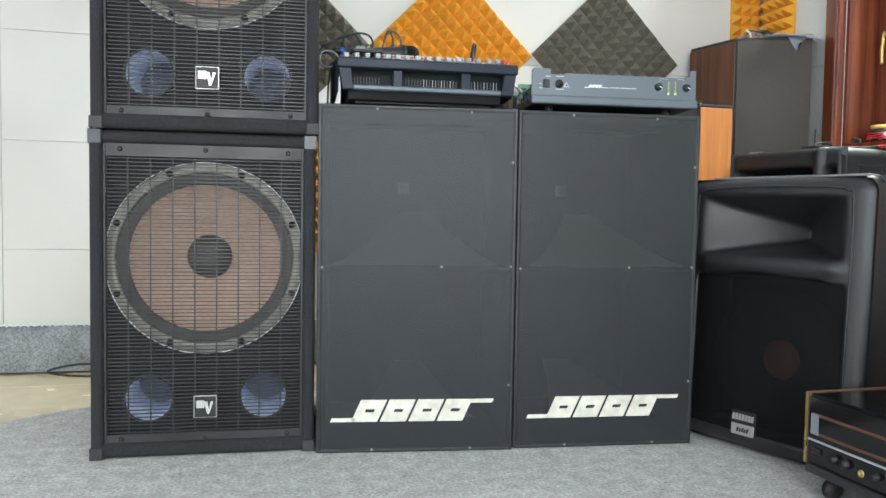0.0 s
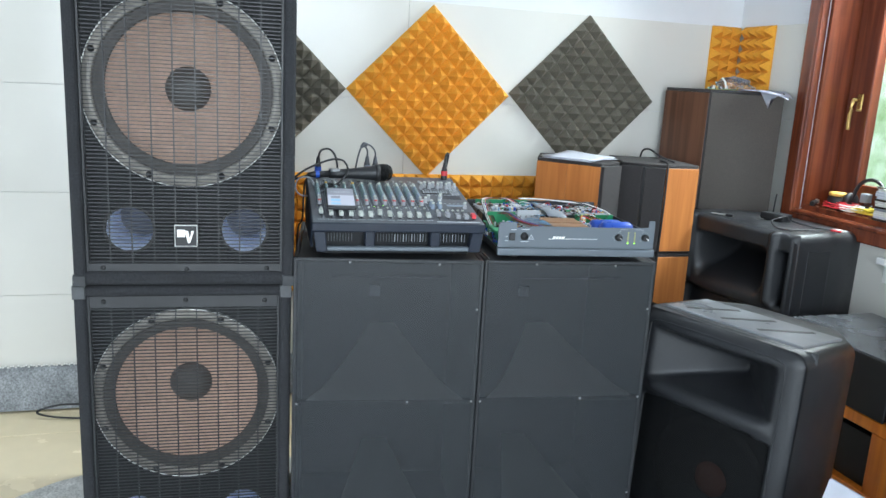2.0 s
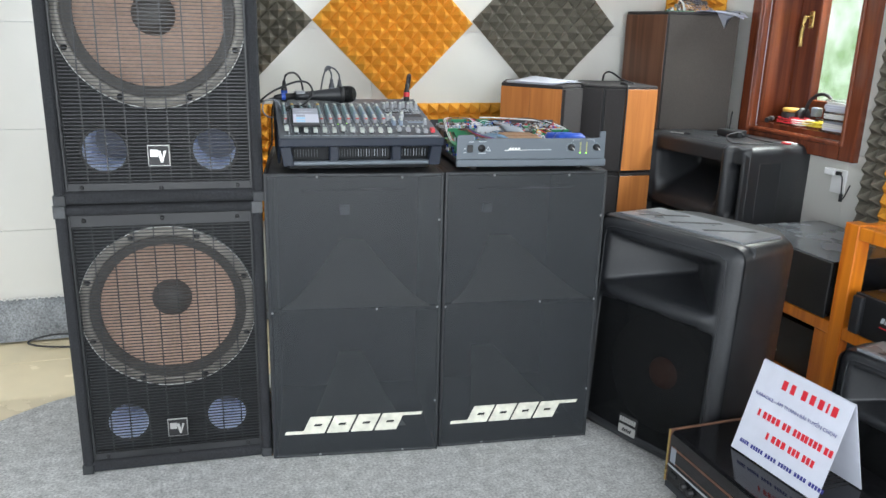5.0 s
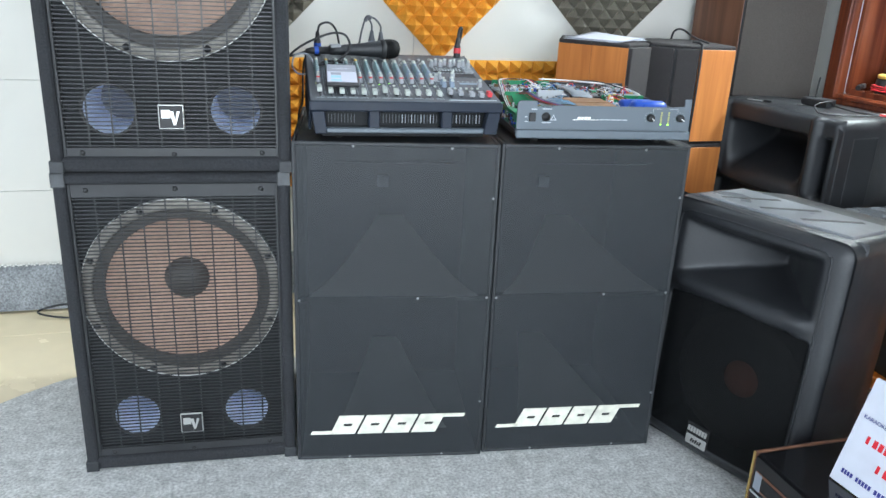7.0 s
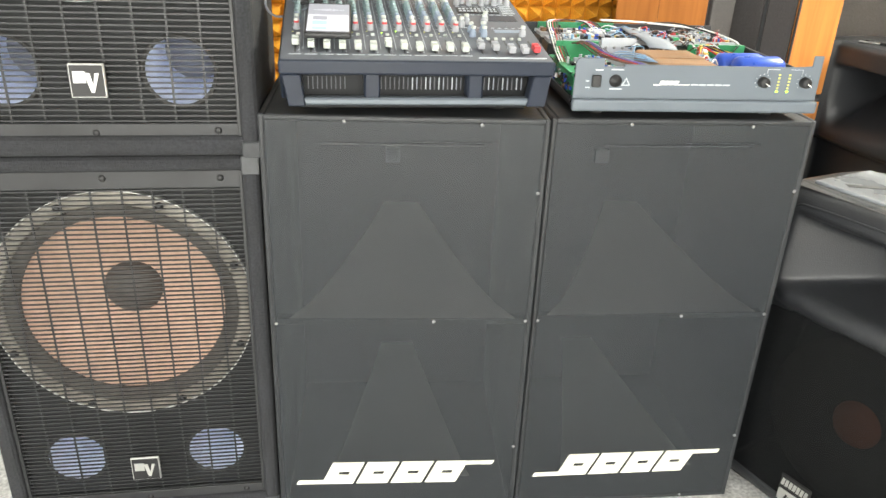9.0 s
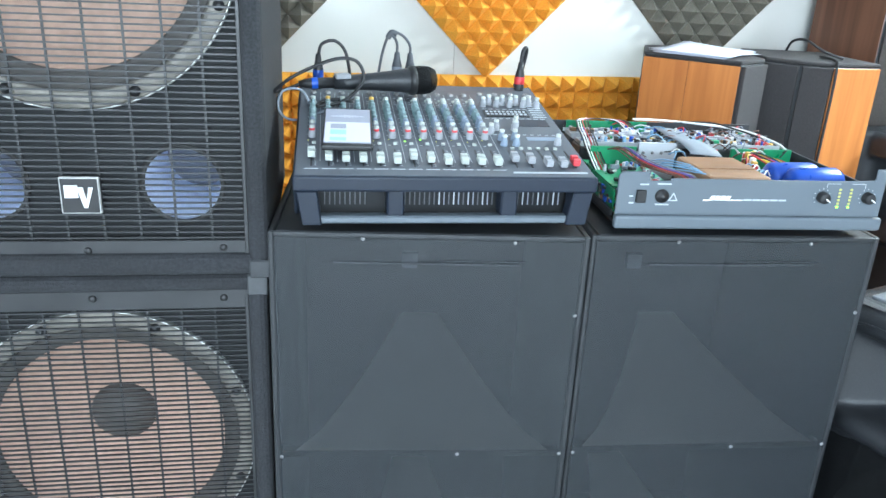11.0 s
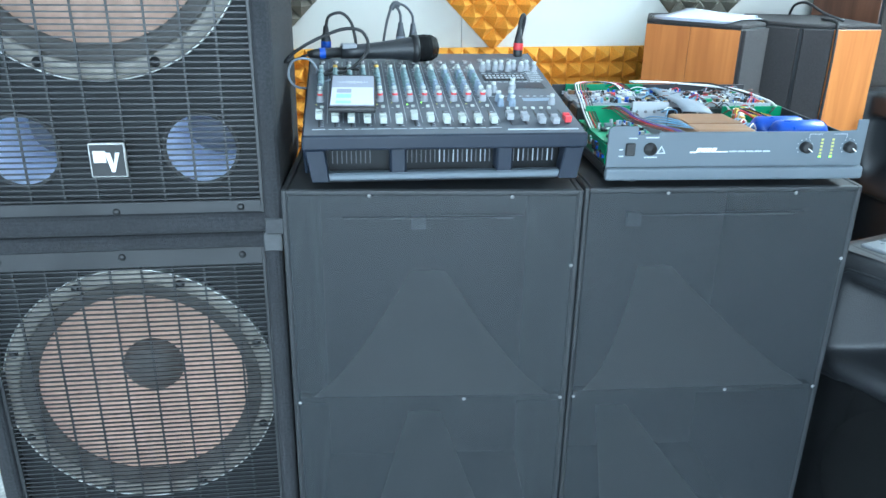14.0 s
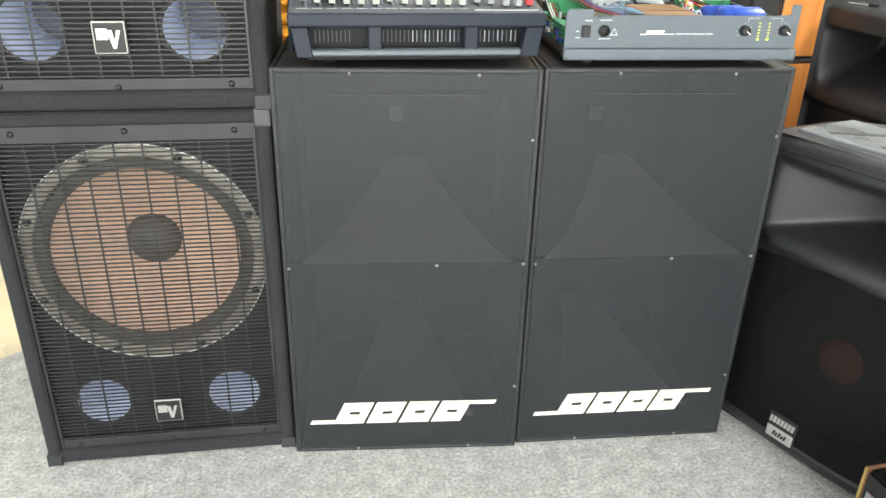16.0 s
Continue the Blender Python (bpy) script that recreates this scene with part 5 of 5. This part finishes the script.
        for x, y in ((-W * 0.3, 0.12), (W * 0.36, 0.10), (W * 0.30, 0.27), (-0.02, 0.18)):
            part("top_pad", lathe([(0.014, 0), (0.014, 0.002), (0.011, 0.003), (0, 0.003)], 16, pose(x, y, H - 0.0005)), "rubber", t)
    return t


pv = moulded_speaker(pose(1.297, 1.778, 0.006, 0, 0, -70.5) @ pose(0, 0, 0, -2.6, 0, 0), 0.53, 0.712, 0.41, "black moulded loudspeaker with a horn, angled on the carpet", "horn")
mon = moulded_speaker(pose(1.964, 2.598, 0, 0, 0, -83), 0.595, 0.860, 0.425, "large black moulded loudspeaker with cables on top, below the window", "wide")
far = moulded_speaker(pose(1.672, 1.19, 0, 0, 0, -80), 0.44, 0.475, 0.23, "black moulded loudspeaker standing behind the hi-fi deck", "horn")


# ---- wooden speakers behind ----
def panel_speaker(name, label, outline, z0, z1, skins, group=""):
    """A cabinet over a plan outline; skins name the face of each side."""
    c = Vector((sum(p[0] for p in outline) / len(outline), sum(p[1] for p in outline) / len(outline)))
    t = thing(name, pose(c.x, c.y, z0), label, "speaker", group)
    loc = [(x - c.x, y - c.y) for x, y in outline]
    h = z1 - z0
    part("body", prism(loc, 0.003, h - 0.012, 0.002), "black_paint", t)
    part("top", prism([(x * 1.0, y * 1.0) for x, y in loc], h - 0.0115, h, 0.003), "cloth_dark", t)
    for i, mt in skins:
        a, b = Vector(loc[i]), Vector(loc[(i + 1) % len(loc)])
        d = (b - a).normalized()
        nrm = Vector((d.y, -d.x))
        th = 0.012 if mt.startswith("cloth") else 0.004
        g = 0.004 if mt.startswith("cloth") else 0.0005
        q = [a + d * g, b - d * g, b - d * g + nrm * th, a + d * g + nrm * th]
        part("grille_cloth" if mt.startswith("cloth") else "veneer", prism([(v.x, v.y) for v in q][::-1], 0.008, h - 0.014, 0.0015), mt, t)
    return t


LEFT = [(1.306, 3.003), (1.396, 2.905), (1.488, 2.794), (1.612, 2.868), (1.66, 3.18), (1.40, 3.19)]
RIGHT = [(1.782, 2.796), (1.935, 2.795), (1.97, 3.10), (1.72, 3.16), (1.652, 2.925), (1.708, 2.838)]
for z0, z1, lab in ((0.0, 0.686, "lower wood-veneered speaker carrying another of its kind"), (0.688, 1.053, "wood-veneered speaker with a dark cloth front, stacked on another")):
    panel_speaker("bookshelf_speaker", lab, LEFT, z0, z1, ((0, "wood_orange"), (1, "wood_orange"), (2, "cloth_dark")), "stacked wooden speakers")
    panel_speaker("bookshelf_speaker", lab, RIGHT, z0, z1, ((0, "wood_orange"), (4, "cloth_dark"), (5, "cloth_dark")), "stacked wooden speakers")
tall = panel_speaker("tower_speaker", "tall walnut speaker with a dark grey cloth front in the corner", [(2.058, 2.955), (2.332, 2.826), (2.380, 3.20), (2.01, 3.215)], 0, 1.362, ((0, "cloth_grey"), (3, "walnut")))


def sheets(name, label, m, w, d, n, curl, seed, category="papers"):
    """A loose pile of sheets, each a little turned and lifted."""
    rnd = random.Random(seed)
    t = thing(name, m, label, category)
    for k in range(n):
        bm = bmesh.new()
        bmesh.ops.create_grid(bm, x_segments=8, y_segments=8, size=0.5)
        for v in bm.verts:
            x, y = v.co.x, v.co.y
            v.co = Vector((x * w, y * d, 0.001 * k + curl * max(0, x + y) ** 2 * (0.5 + rnd.random() * 0.3) + 0.0015 * math.sin(5 * x + k) + 0.0016))
        for f in bm.faces:
            f.smooth = True
        bmesh.ops.solidify(bm, geom=bm.faces[:], thickness=0.0005)
        part("sheet", moved(bm, pose(rnd.uniform(-0.008, 0.008), rnd.uniform(-0.008, 0.008), 0, 0, 0, rnd.uniform(-12, 12))), "paper", t)
    return t


sheets("papers", "loose white papers lying on a wooden speaker", pose(1.487, 2.985, 1.054, 0, 0, 35), 0.25, 0.21, 8, 0.016, 2)
sheets("papers", "white papers and clear film hanging off the tall speaker", pose(2.275, 2.895, 1.364, 0, 0, -117), 0.16, 0.19, 3, -0.045, 4)
film_leaf = thing("hanging_sheet", pose(2.332, 2.826, 1.366, 0, 0, -25.2), "folded white sheet hanging over the tall speaker's edge", "paper")
bm = bmesh.new()
rows_ = []
for k in range(9):
    s = k / 8
    edge = [(-0.150 + 0.085 * s, 0.06 - 0.075 * min(s * 2, 1), 0.004 - 0.075 * max(0, s * 2 - 1)), (0.002 - 0.060 * max(0, s * 2 - 1), 0.05 - 0.066 * min(s * 2, 1), 0.002 - 0.036 * max(0, s * 2 - 1))]
    rows_.append([bm.verts.new(q) for q in edge])
for a, b in zip(rows_, rows_[1:]):
    bm.faces.new((a[0], a[1], b[1], b[0])).smooth = True
bmesh.ops.solidify(bm, geom=bm.faces[:], thickness=0.0006)
part("sheet", bm, "paper", film_leaf)
# A crumpled clear bag and a bare circuit board on the tall speaker
bm = bmesh.new()
bmesh.ops.create_icosphere(bm, subdivisions=3, radius=0.06)
for v in bm.verts:
    s = 1 + 0.5 * noise.noise(v.co * 22) + 0.25 * noise.noise(v.co * 60)
    v.co = Vector((v.co.x * 1.3 * s, v.co.y * 0.8 * s, max(v.co.z * 0.55 * s, -0.022) + 0.023))
bag = solid("plastic_bag", bm, "film", "crumpled clear plastic bag on the tall speaker", "bag", m=pose(2.235, 3.02, 1.363, 0, 0, -20))
board = thing("circuit_board", pose(2.14, 3.00, 1.364, 0, 0, -25), "bare green circuit board lying on the tall speaker", "circuit board")
part("board", box(-0.06, 0.06, -0.03, 0.03, 0, 0.002), "pcb", board)
rnd = random.Random(9)
for k in range(16):
    x, y = rnd.uniform(-0.05, 0.05), rnd.uniform(-0.022, 0.022)
    part("component", box(x - 0.004, x + 0.004, y - 0.003, y + 0.003, 0.002, 0.006 + 0.012 * rnd.random(), 0.0006), rnd.choice(("black", "steel", "knob_yellow", "tape_brown", "white")), board)
part("lever", tube([(0.02, 0.0, 0.004), (0.016, 0.0, 0.03), (0.0, 0.004, 0.05)], 0.004, 8), "white", board)
cable("speaker_cable", [(1.86, 2.86, 1.058), (1.82, 2.90, 1.075), (1.80, 2.96, 1.10), (1.81, 3.03, 1.09), (1.83, 3.08, 1.058)], 0.004, "cable", "black cable lying on a wooden speaker")
cable("speaker_cable", [(1.83, 2.92, 1.058), (1.80, 2.82, 1.058), (1.782, 2.784, 1.035), (1.778, 2.778, 0.86), (1.772, 2.776, 0.6), (1.765, 2.772, 0.01)], 0.004, "cable", "black cable hanging in front of the wooden speakers")

# ---- on the loudspeaker below the window ----
box_small = thing("adapter_box", pose(2.20, 2.62, 0.861, 0, 0, -75), "small black receiver box with a short aerial", "receiver")
part("case", box(-0.05, 0.05, -0.03, 0.03, 0, 0.028, 0.003, 2), "plastic", box_small)
part("lip", box(-0.052, 0.052, -0.032, -0.028, 0.004, 0.024, 0.001), "black", box_small)
part("aerial", tube([(-0.03, 0.02, 0.028), (-0.03, 0.022, 0.07), (-0.03, 0.026, 0.10)], 0.003, 8), "cable", box_small)
rca = thing("audio_lead", pose(2.1, 2.4, 0.8615), "black audio lead with red and white plugs lying on a loudspeaker", "cable")
part("cord", tube([(0.13, 0.18, 0.006), (0.06, 0.12, 0.03), (-0.02, 0.10, 0.02), (-0.045, 0.04, 0.003), (0.0, -0.005, 0.003), (0.08, -0.02, 0.004), (0.13, -0.04, 0.008)], 0.0028), "cable", rca)
part("cord", tube([(0.13, 0.17, 0.006), (0.12, 0.10, 0.004), (0.13, 0.03, 0.003), (0.15, -0.03, 0.006)], 0.0028), "cable", rca)
for k, mt in enumerate(("red", "white")):
    p = part("plug", cyl(0.0045, 0, 0.035, 12, pose(0.13 + 0.02 * k, -0.04 + 0.012 * k, 0.008, 90, 0, 35)), mt, rca)
    part("plug_tip", cyl(0.003, 0.035, 0.05, 10, pose(0.13 + 0.02 * k, -0.04 + 0.012 * k, 0.008, 90, 0, 35)), "silver", p)
pen = thing("tool", pose(2.02, 2.73, 0.866, 0, 0, -60), "small bright metal tool lying on a loudspeaker", "tool")
part("blade", box(-0.04, 0.02, -0.004, 0.004, -0.004, 0.0, 0.001), "silver", pen)
part("grip", box(0.02, 0.05, -0.005, 0.005, -0.005, 0.004, 0.002), "black", pen)

# ---- wooden rack ----
rack = thing("wooden_rack", pose(1.96, -0.03, 0), "varnished orange pine equipment rack against the wall", "rack")
for x in (0.0, 0.37):
    for y, top in ((2.36, 0.385), (1.715, 0.72), (1.02, 0.72)):
        part("post", box(x, x + 0.055, y, y + 0.055, 0, top, 0.003), "pine", rack)
    for z in (0.10, 0.345):
        part("rail", box(x + 0.003, x + 0.04, 1.77, 2.36, z, z + 0.042, 0.003), "pine", rack)
        part("rail", box(x + 0.003, x + 0.04, 1.075, 1.715, z, z + 0.042, 0.003), "pine", rack)
    part("rail", box(x + 0.003, x + 0.04, 1.075, 1.715, 0.675, 0.717, 0.003), "pine", rack)
part("side_board", box(0.006, 0.055, 1.77, 1.83, 0.14, 0.345, 0.003), "pine", rack)
for y in (1.03, 1.725, 2.365):
    part("crossbar", box(0.055, 0.37, y, y + 0.035, 0.35, 0.383, 0.003), "pine", rack)
    if y < 2:
        part("crossbar", box(0.055, 0.37, y, y + 0.035, 0.68, 0.714, 0.003), "pine", rack)
part("shelf_board", box(0.05, 0.36, 1.08, 2.36, 0.11, 0.125), "pine", rack)


def power_amp(m, W, H, D, label, style):
    t = thing("power_amplifier", m, label, "amplifier", "rack amplifiers")
    part("case", box(-W / 2, W / 2, 0.004, D, 0.006, H, 0.002), "case_sheen", t)
    if style == "lidded":
        # Thin added sheet whose pale grey carries the window's reflection on the case
        part("lid", box(-W / 2 - 0.001, W / 2 + 0.001, 0.006, D - 0.002, H - 0.0005, H + 0.0015, 0.0006), "lid_window_sheen", t, "satin steel lid, painted paler for the window's reflection")
    f = part("front_panel", box(-W / 2 - 0.004, W / 2 + 0.004, -0.002, 0.005, 0.004, H - 0.002, 0.002), "black", t)
    for x in (-W / 2 + 0.04, W / 2 - 0.04):
        for y in (0.04, D - 0.04):
            part("foot", cyl(0.012, 0, 0.007, 12, pose(x, y, 0)), "rubber", t)
    if style == "handles":
        for x in (-W / 2 + 0.02, W / 2 - 0.02):
            part("rack_ear", box(x - 0.018, x + 0.018, -0.02, -0.001, 0.008, H - 0.006, 0.006, 2), "plastic", f)
        part("brand_mark", joined(*[slanted(-W * 0.30 + 0.014 * k, -W * 0.30 + 0.014 * k + 0.010, H * 0.52, H * 0.52 + 0.016, 0.3, -0.0035, -0.0015, False) for k in range(4)]), "panel_print", f)
        part("printed_bar", box(-W * 0.30, -W * 0.18, -0.0035, -0.0015, H * 0.40, H * 0.40 + 0.003), "ink_red", f)
        for k in range(12):
            part("vent_slat", box(W * 0.02 + 0.012 * k, W * 0.02 + 0.012 * k + 0.004, -0.004, -0.001, H * 0.2, H * 0.8), "heatsink", f)
    else:
        for k in range(4):
            part("printed_bar", box(-W * 0.15 + 0.018 * k, -W * 0.15 + 0.018 * k + 0.013, -0.0035, -0.0015, H * 0.62, H * 0.62 + 0.004), "panel_print", f)
        for k in range(5):
            part("indicator_light", box(0.02 + 0.012 * k, 0.024 + 0.012 * k, -0.0035, -0.0015, H * 0.3, H * 0.3 + 0.004), "panel_print", f)
        for x in (-0.06, -0.02):
            part("knob", cyl(0.010, 0, 0.014, 16, pose(x, -0.001, H * 0.32) @ FRONT), "black", f)
    return t


power_amp(pose(1.957, 2.000, 0.387, 0, 0, -90), 0.475, 0.193, 0.405, "black power amplifier with a satin lid on the wooden rack", "lidded")
power_amp(pose(2.00, 2.05, 0.125, 0, 0, -90), 0.44, 0.19, 0.30, "black power amplifier inside the wooden rack", "plain")
power_amp(pose(1.955, 1.395, 0.387, 0, 0, -90), 0.50, 0.135, 0.38, "black rack amplifier with plastic handles in the wooden rack", "handles")

# ---- hi-fi deck on a low trolley, with a card standing on it ----
trolley = thing("trolley", pose(1.42, 1.29, 0), "low dark trolley on small black castors", "trolley")
part("board", box(-0.185, 0.19, -0.23, 0.228, 0.052, 0.072, 0.003), "black_paint", trolley)
for x in (-0.14, 0.15):
    for y in (-0.18, 0.185):
        c = part("castor", joined(box(x - 0.012, x + 0.012, y - 0.016, y + 0.016, 0.030, 0.052, 0.003)), "black", trolley)
        part("wheel", cyl(0.022, -0.008, 0.008, 18, pose(x - 0.006, y, 0.022, 90, 0, 0)), "rubber", c)
deck = thing("hifi_deck", pose(1.23, 1.515, 0.072, 0, 0, -90), "glossy black hi-fi deck with wooden sides on a low trolley", "hi-fi deck")
part("case", box(0.008, 0.432, 0.006, 0.37, 0.006, 0.157, 0.003), "gloss_black", deck)
for x in (0.0, 0.432):
    part("side_panel", box(x, x + 0.008, 0.0, 0.372, 0.002, 0.160, 0.002), "walnut", deck, "wooden side panel with a pale edge")
    part("side_edging", box(x + 0.001, x + 0.007, -0.0015, 0.001, 0.003, 0.159), "brass", deck)
ff = part("front_panel", box(0.009, 0.431, 0.001, 0.007, 0.006, 0.152, 0.002), "gloss_black", deck)
part("display_frame", box(0.02, 0.30, -0.002, 0.002, 0.070, 0.118, 0.002), "brown", ff)
part("display", box(0.045, 0.29, -0.0035, 0.0, 0.078, 0.112), "gloss_black", ff)
part("display_corner", box(0.021, 0.044, -0.0033, 0.0, 0.072, 0.116), "cable_grey", ff)
part("trim_line", box(0.012, 0.43, -0.002, 0.002, 0.056, 0.060), "steel", ff)
for x, rr in ((0.09, 0.010), (0.12, 0.010), (0.20, 0.007), (0.26, 0.014), (0.36, 0.02)):
    part("knob", lathe([(rr, 0), (rr * 0.92, 0.012), (0, 0.013)], 20, pose(x, 0.001, 0.034) @ FRONT), "black", ff)
part("jack_socket", lathe([(0.008, 0), (0.008, 0.002), (0.004, 0.003), (0.004, 0.0005), (0, 0.0005)], 16, pose(0.16, 0.001, 0.028) @ FRONT), "brass", ff)
part("power_switch", box(0.025, 0.05, -0.004, 0.001, 0.03, 0.042, 0.002), "black", ff)
for x in (0.05, 0.39):
    for y in (0.05, 0.32):
        part("foot", cyl(0.014, 0, 0.007, 14, pose(x, y, 0)), "rubber", deck)
part("top_slots", joined(*[box(0.22 + 0.014 * k, 0.228 + 0.014 * k, 0.12, 0.30, 0.1565, 0.158) for k in range(10)]), "black", deck)

CARD = pose(1.332, 1.388, 0.2325, 0, 0, -85)
card = thing("sign_card", CARD, "folded white card with red and blue printing on a hi-fi deck", "sign")
LEAN_CARD = pose(0, 0, 0, -17, 0, 0)
CW, CH = 0.272, 0.248
for nm, mm in (("front_leaf", LEAN_CARD), ("back_leaf", pose(0, 0.149, 0, 17, 0, 0))):
    lf = part(nm, box(0, CW, 0, 0.0012, 0, CH), "paper", card)
    lf.matrix_basis = mm
leaf = [o for o in card.children if o.name.startswith("front_leaf")][0]


def bars(parent, mt, x, z, h, widths, gap):
    for w in widths:
        n = max(1, round(w / (h * 0.62)))
        for k in range(n):
            part("printed_bar", box(x + w * (k + 0.14) / n, x + w * (k + 0.86) / n, -0.0007, 0.0, z + 0.1 * h, z + 0.9 * h), mt, parent)
        x += w + gap


bars(leaf, "ink_red", 0.075, 0.196, 0.030, (0.020, 0.018), 0.006)
bars(leaf, "ink_red", 0.135, 0.196, 0.030, (0.020, 0.019, 0.020, 0.008, 0.021), 0.005)
bars(leaf, "ink_red", 0.038, 0.108, 0.022, (0.010, 0.056, 0.026, 0.036), 0.007)
bars(leaf, "ink_red", 0.185, 0.108, 0.022, (0.052, 0.026), 0.005)
bars(leaf, "ink_red", 0.085, 0.064, 0.022, (0.010, 0.046, 0.036, 0.036), 0.007)
bars(leaf, "ink_blue", 0.018, 0.024, 0.013, (0.030, 0.040, 0.036, 0.042, 0.036, 0.044), 0.007)


def writing(name, text, size, mt, parent, m):
    cu = bpy.data.curves.new(name, "FONT")
    cu.body, cu.size, cu.extrude = text, size, 0.0002
    tmp = bpy.data.objects.new("tmp", cu)
    scene.collection.objects.link(tmp)
    me = bpy.data.meshes.new_from_object(tmp.evaluated_get(bpy.context.evaluated_depsgraph_get()))
    bpy.data.objects.remove(tmp)
    me.materials.clear()
    me.materials.append(M[mt])
    ob = new(name, me)
    ob.parent = parent
    ob.matrix_basis = m
    return ob


writing("writing", "KARAOKE - ÂM THANH BÃI TUYỂN CHỌN", 0.0128, "ink_blue", leaf, pose(0.012, -0.0008, 0.158, 90, 0, 0))

# ---- on the window sill ----
SILL = WIN_Z0 + 0.0165
tape = thing("storage_jar", pose(2.47, 2.60, SILL), "black jar with an orange lid on the window sill", "jar")
part("jar", lathe([(0, 0), (0.034, 0), (0.036, 0.01), (0.036, 0.045), (0.030, 0.052), (0, 0.052)], 24), "black", tape)
part("lid", lathe([(0.031, 0.052), (0.034, 0.054), (0.034, 0.064), (0.030, 0.067), (0, 0.067)], 24), "knob_yellow", tape, "orange lid")
pl = thing("pliers", pose(2.425, 2.672, SILL + 0.004, 0, 0, 30), "black-handled tool on the window sill", "tool")
part("grip", tube([(-0.03, 0, 0.006), (0.0, 0.0, 0.010), (0.03, 0.004, 0.008)], 0.010, 8), "black", pl)
part("head", box(0.03, 0.055, -0.004, 0.012, 0.0, 0.018, 0.003), "silver", pl)
rnd = random.Random(3)
for k, (mt, lab) in enumerate((("red", "coil of red cable on the window sill"), ("yellow", "coil of yellow cable on the window sill"), ("cable", "tangle of black cable on the window sill"), ("white", "coil of white cable on the window sill"), ("red", "coil of red cable on the window sill"), ("yellow", "coil of yellow cable on the window sill"), ("cable", "tangle of black cable on the window sill"))):
    cx, cy = (2.425, 2.44, 2.49, 2.43, 2.46, 2.435, 2.475)[k], (2.565, 2.43, 2.50, 2.485, 2.535, 2.395, 2.42)[k]
    pts = []
    for j in range(22):
        a = 0.9 * j
        rr = 0.030 + 0.014 * rnd.random()
        pts.append((cx + 0.7 * rr * math.cos(a), cy + 1.4 * rr * math.sin(a), SILL + 0.006 + 0.0012 * j + 0.004 * rnd.random()))
    cable("cable_coil", pts, 0.0023, mt, lab, 5)
hp = thing("headphones", pose(2.492, 2.47, SILL + 0.034), "black headphones propped on the window sill", "headphones")
part("band", tube([(0, -0.075, 0.01), (0.005, -0.07, 0.06), (0.01, -0.03, 0.095), (0.01, 0.02, 0.098), (0.006, 0.06, 0.07), (0, 0.075, 0.02)], 0.007, 10), "cable", hp)
for y in (-0.07, 0.07):
    part("ear_cup", lathe([(0, 0), (0.028, 0), (0.034, 0.008), (0.034, 0.02), (0.026, 0.026), (0, 0.026)], 24, pose(0, y, 0.005, 90 if y < 0 else -90, 0, 0)), "black", hp)
part("white_box", box(-0.03, 0.0, -0.022, 0.012, 0.012, 0.048, 0.003), "cable_grey", hp)
stack = thing("disc_stack", pose(2.465, 2.30, SILL), "stack of pale disc cases on the window sill", "discs")
rnd = random.Random(8)
for k in range(14):
    part("case", moved(box(-0.055, 0.055, -0.055, 0.055, 0, 0.0085, 0.001), pose(rnd.uniform(-0.004, 0.004), rnd.uniform(-0.003, 0.003), 0.009 * k, 0, 0, rnd.uniform(-7, 7))), rnd.choice(("white", "paper", "cable_grey", "white", "paper", "film")), stack)

# ---- socket on the wall with a charger ----
socket = thing("wall_socket", pose(WX1, 2.215, 0.74, 0, 0, -90), "white wall socket with a plugged-in charger", "socket")
part("plate", box(-0.034, 0.034, -0.010, 0, -0.046, 0.046, 0.003, 2), "outlet_white", socket)
part("insert", box(-0.024, 0.024, -0.012, -0.009, -0.034, 0.034, 0.001), "outlet_white", socket)
part("charger", box(-0.05, -0.005, -0.036, -0.012, 0.022, 0.048, 0.003), "outlet_white", socket)
part("plug", box(0.0, 0.018, -0.030, -0.012, 0.026, 0.040, 0.003), "black", socket)
part("cord", tube([(0.018, -0.024, 0.033), (0.034, -0.026, 0.02), (0.038, -0.024, -0.03), (0.042, -0.024, -0.06), (0.055, -0.024, -0.05), (0.08, -0.03, 0.0)], 0.0026, 8), "cable", socket)
part("cord_bead", cyl(0.007, -0.015, 0.015, 12, pose(0.040, -0.024, -0.055)), "cable", socket)

# A thin black cable loop beside the subwoofers
cable("floor_cable", [(-0.30, 3.14, 0.008), (-0.42, 3.15, 0.03), (-0.52, 3.165, 0.034), (-0.60, 3.17, 0.022), (-0.625, 3.15, 0.012), (-0.56, 3.12, 0.004), (-0.45, 3.10, 0.0), (-0.28, 3.08, -0.001)], 0.004, "cable", "thin black cable curling out on the floor")
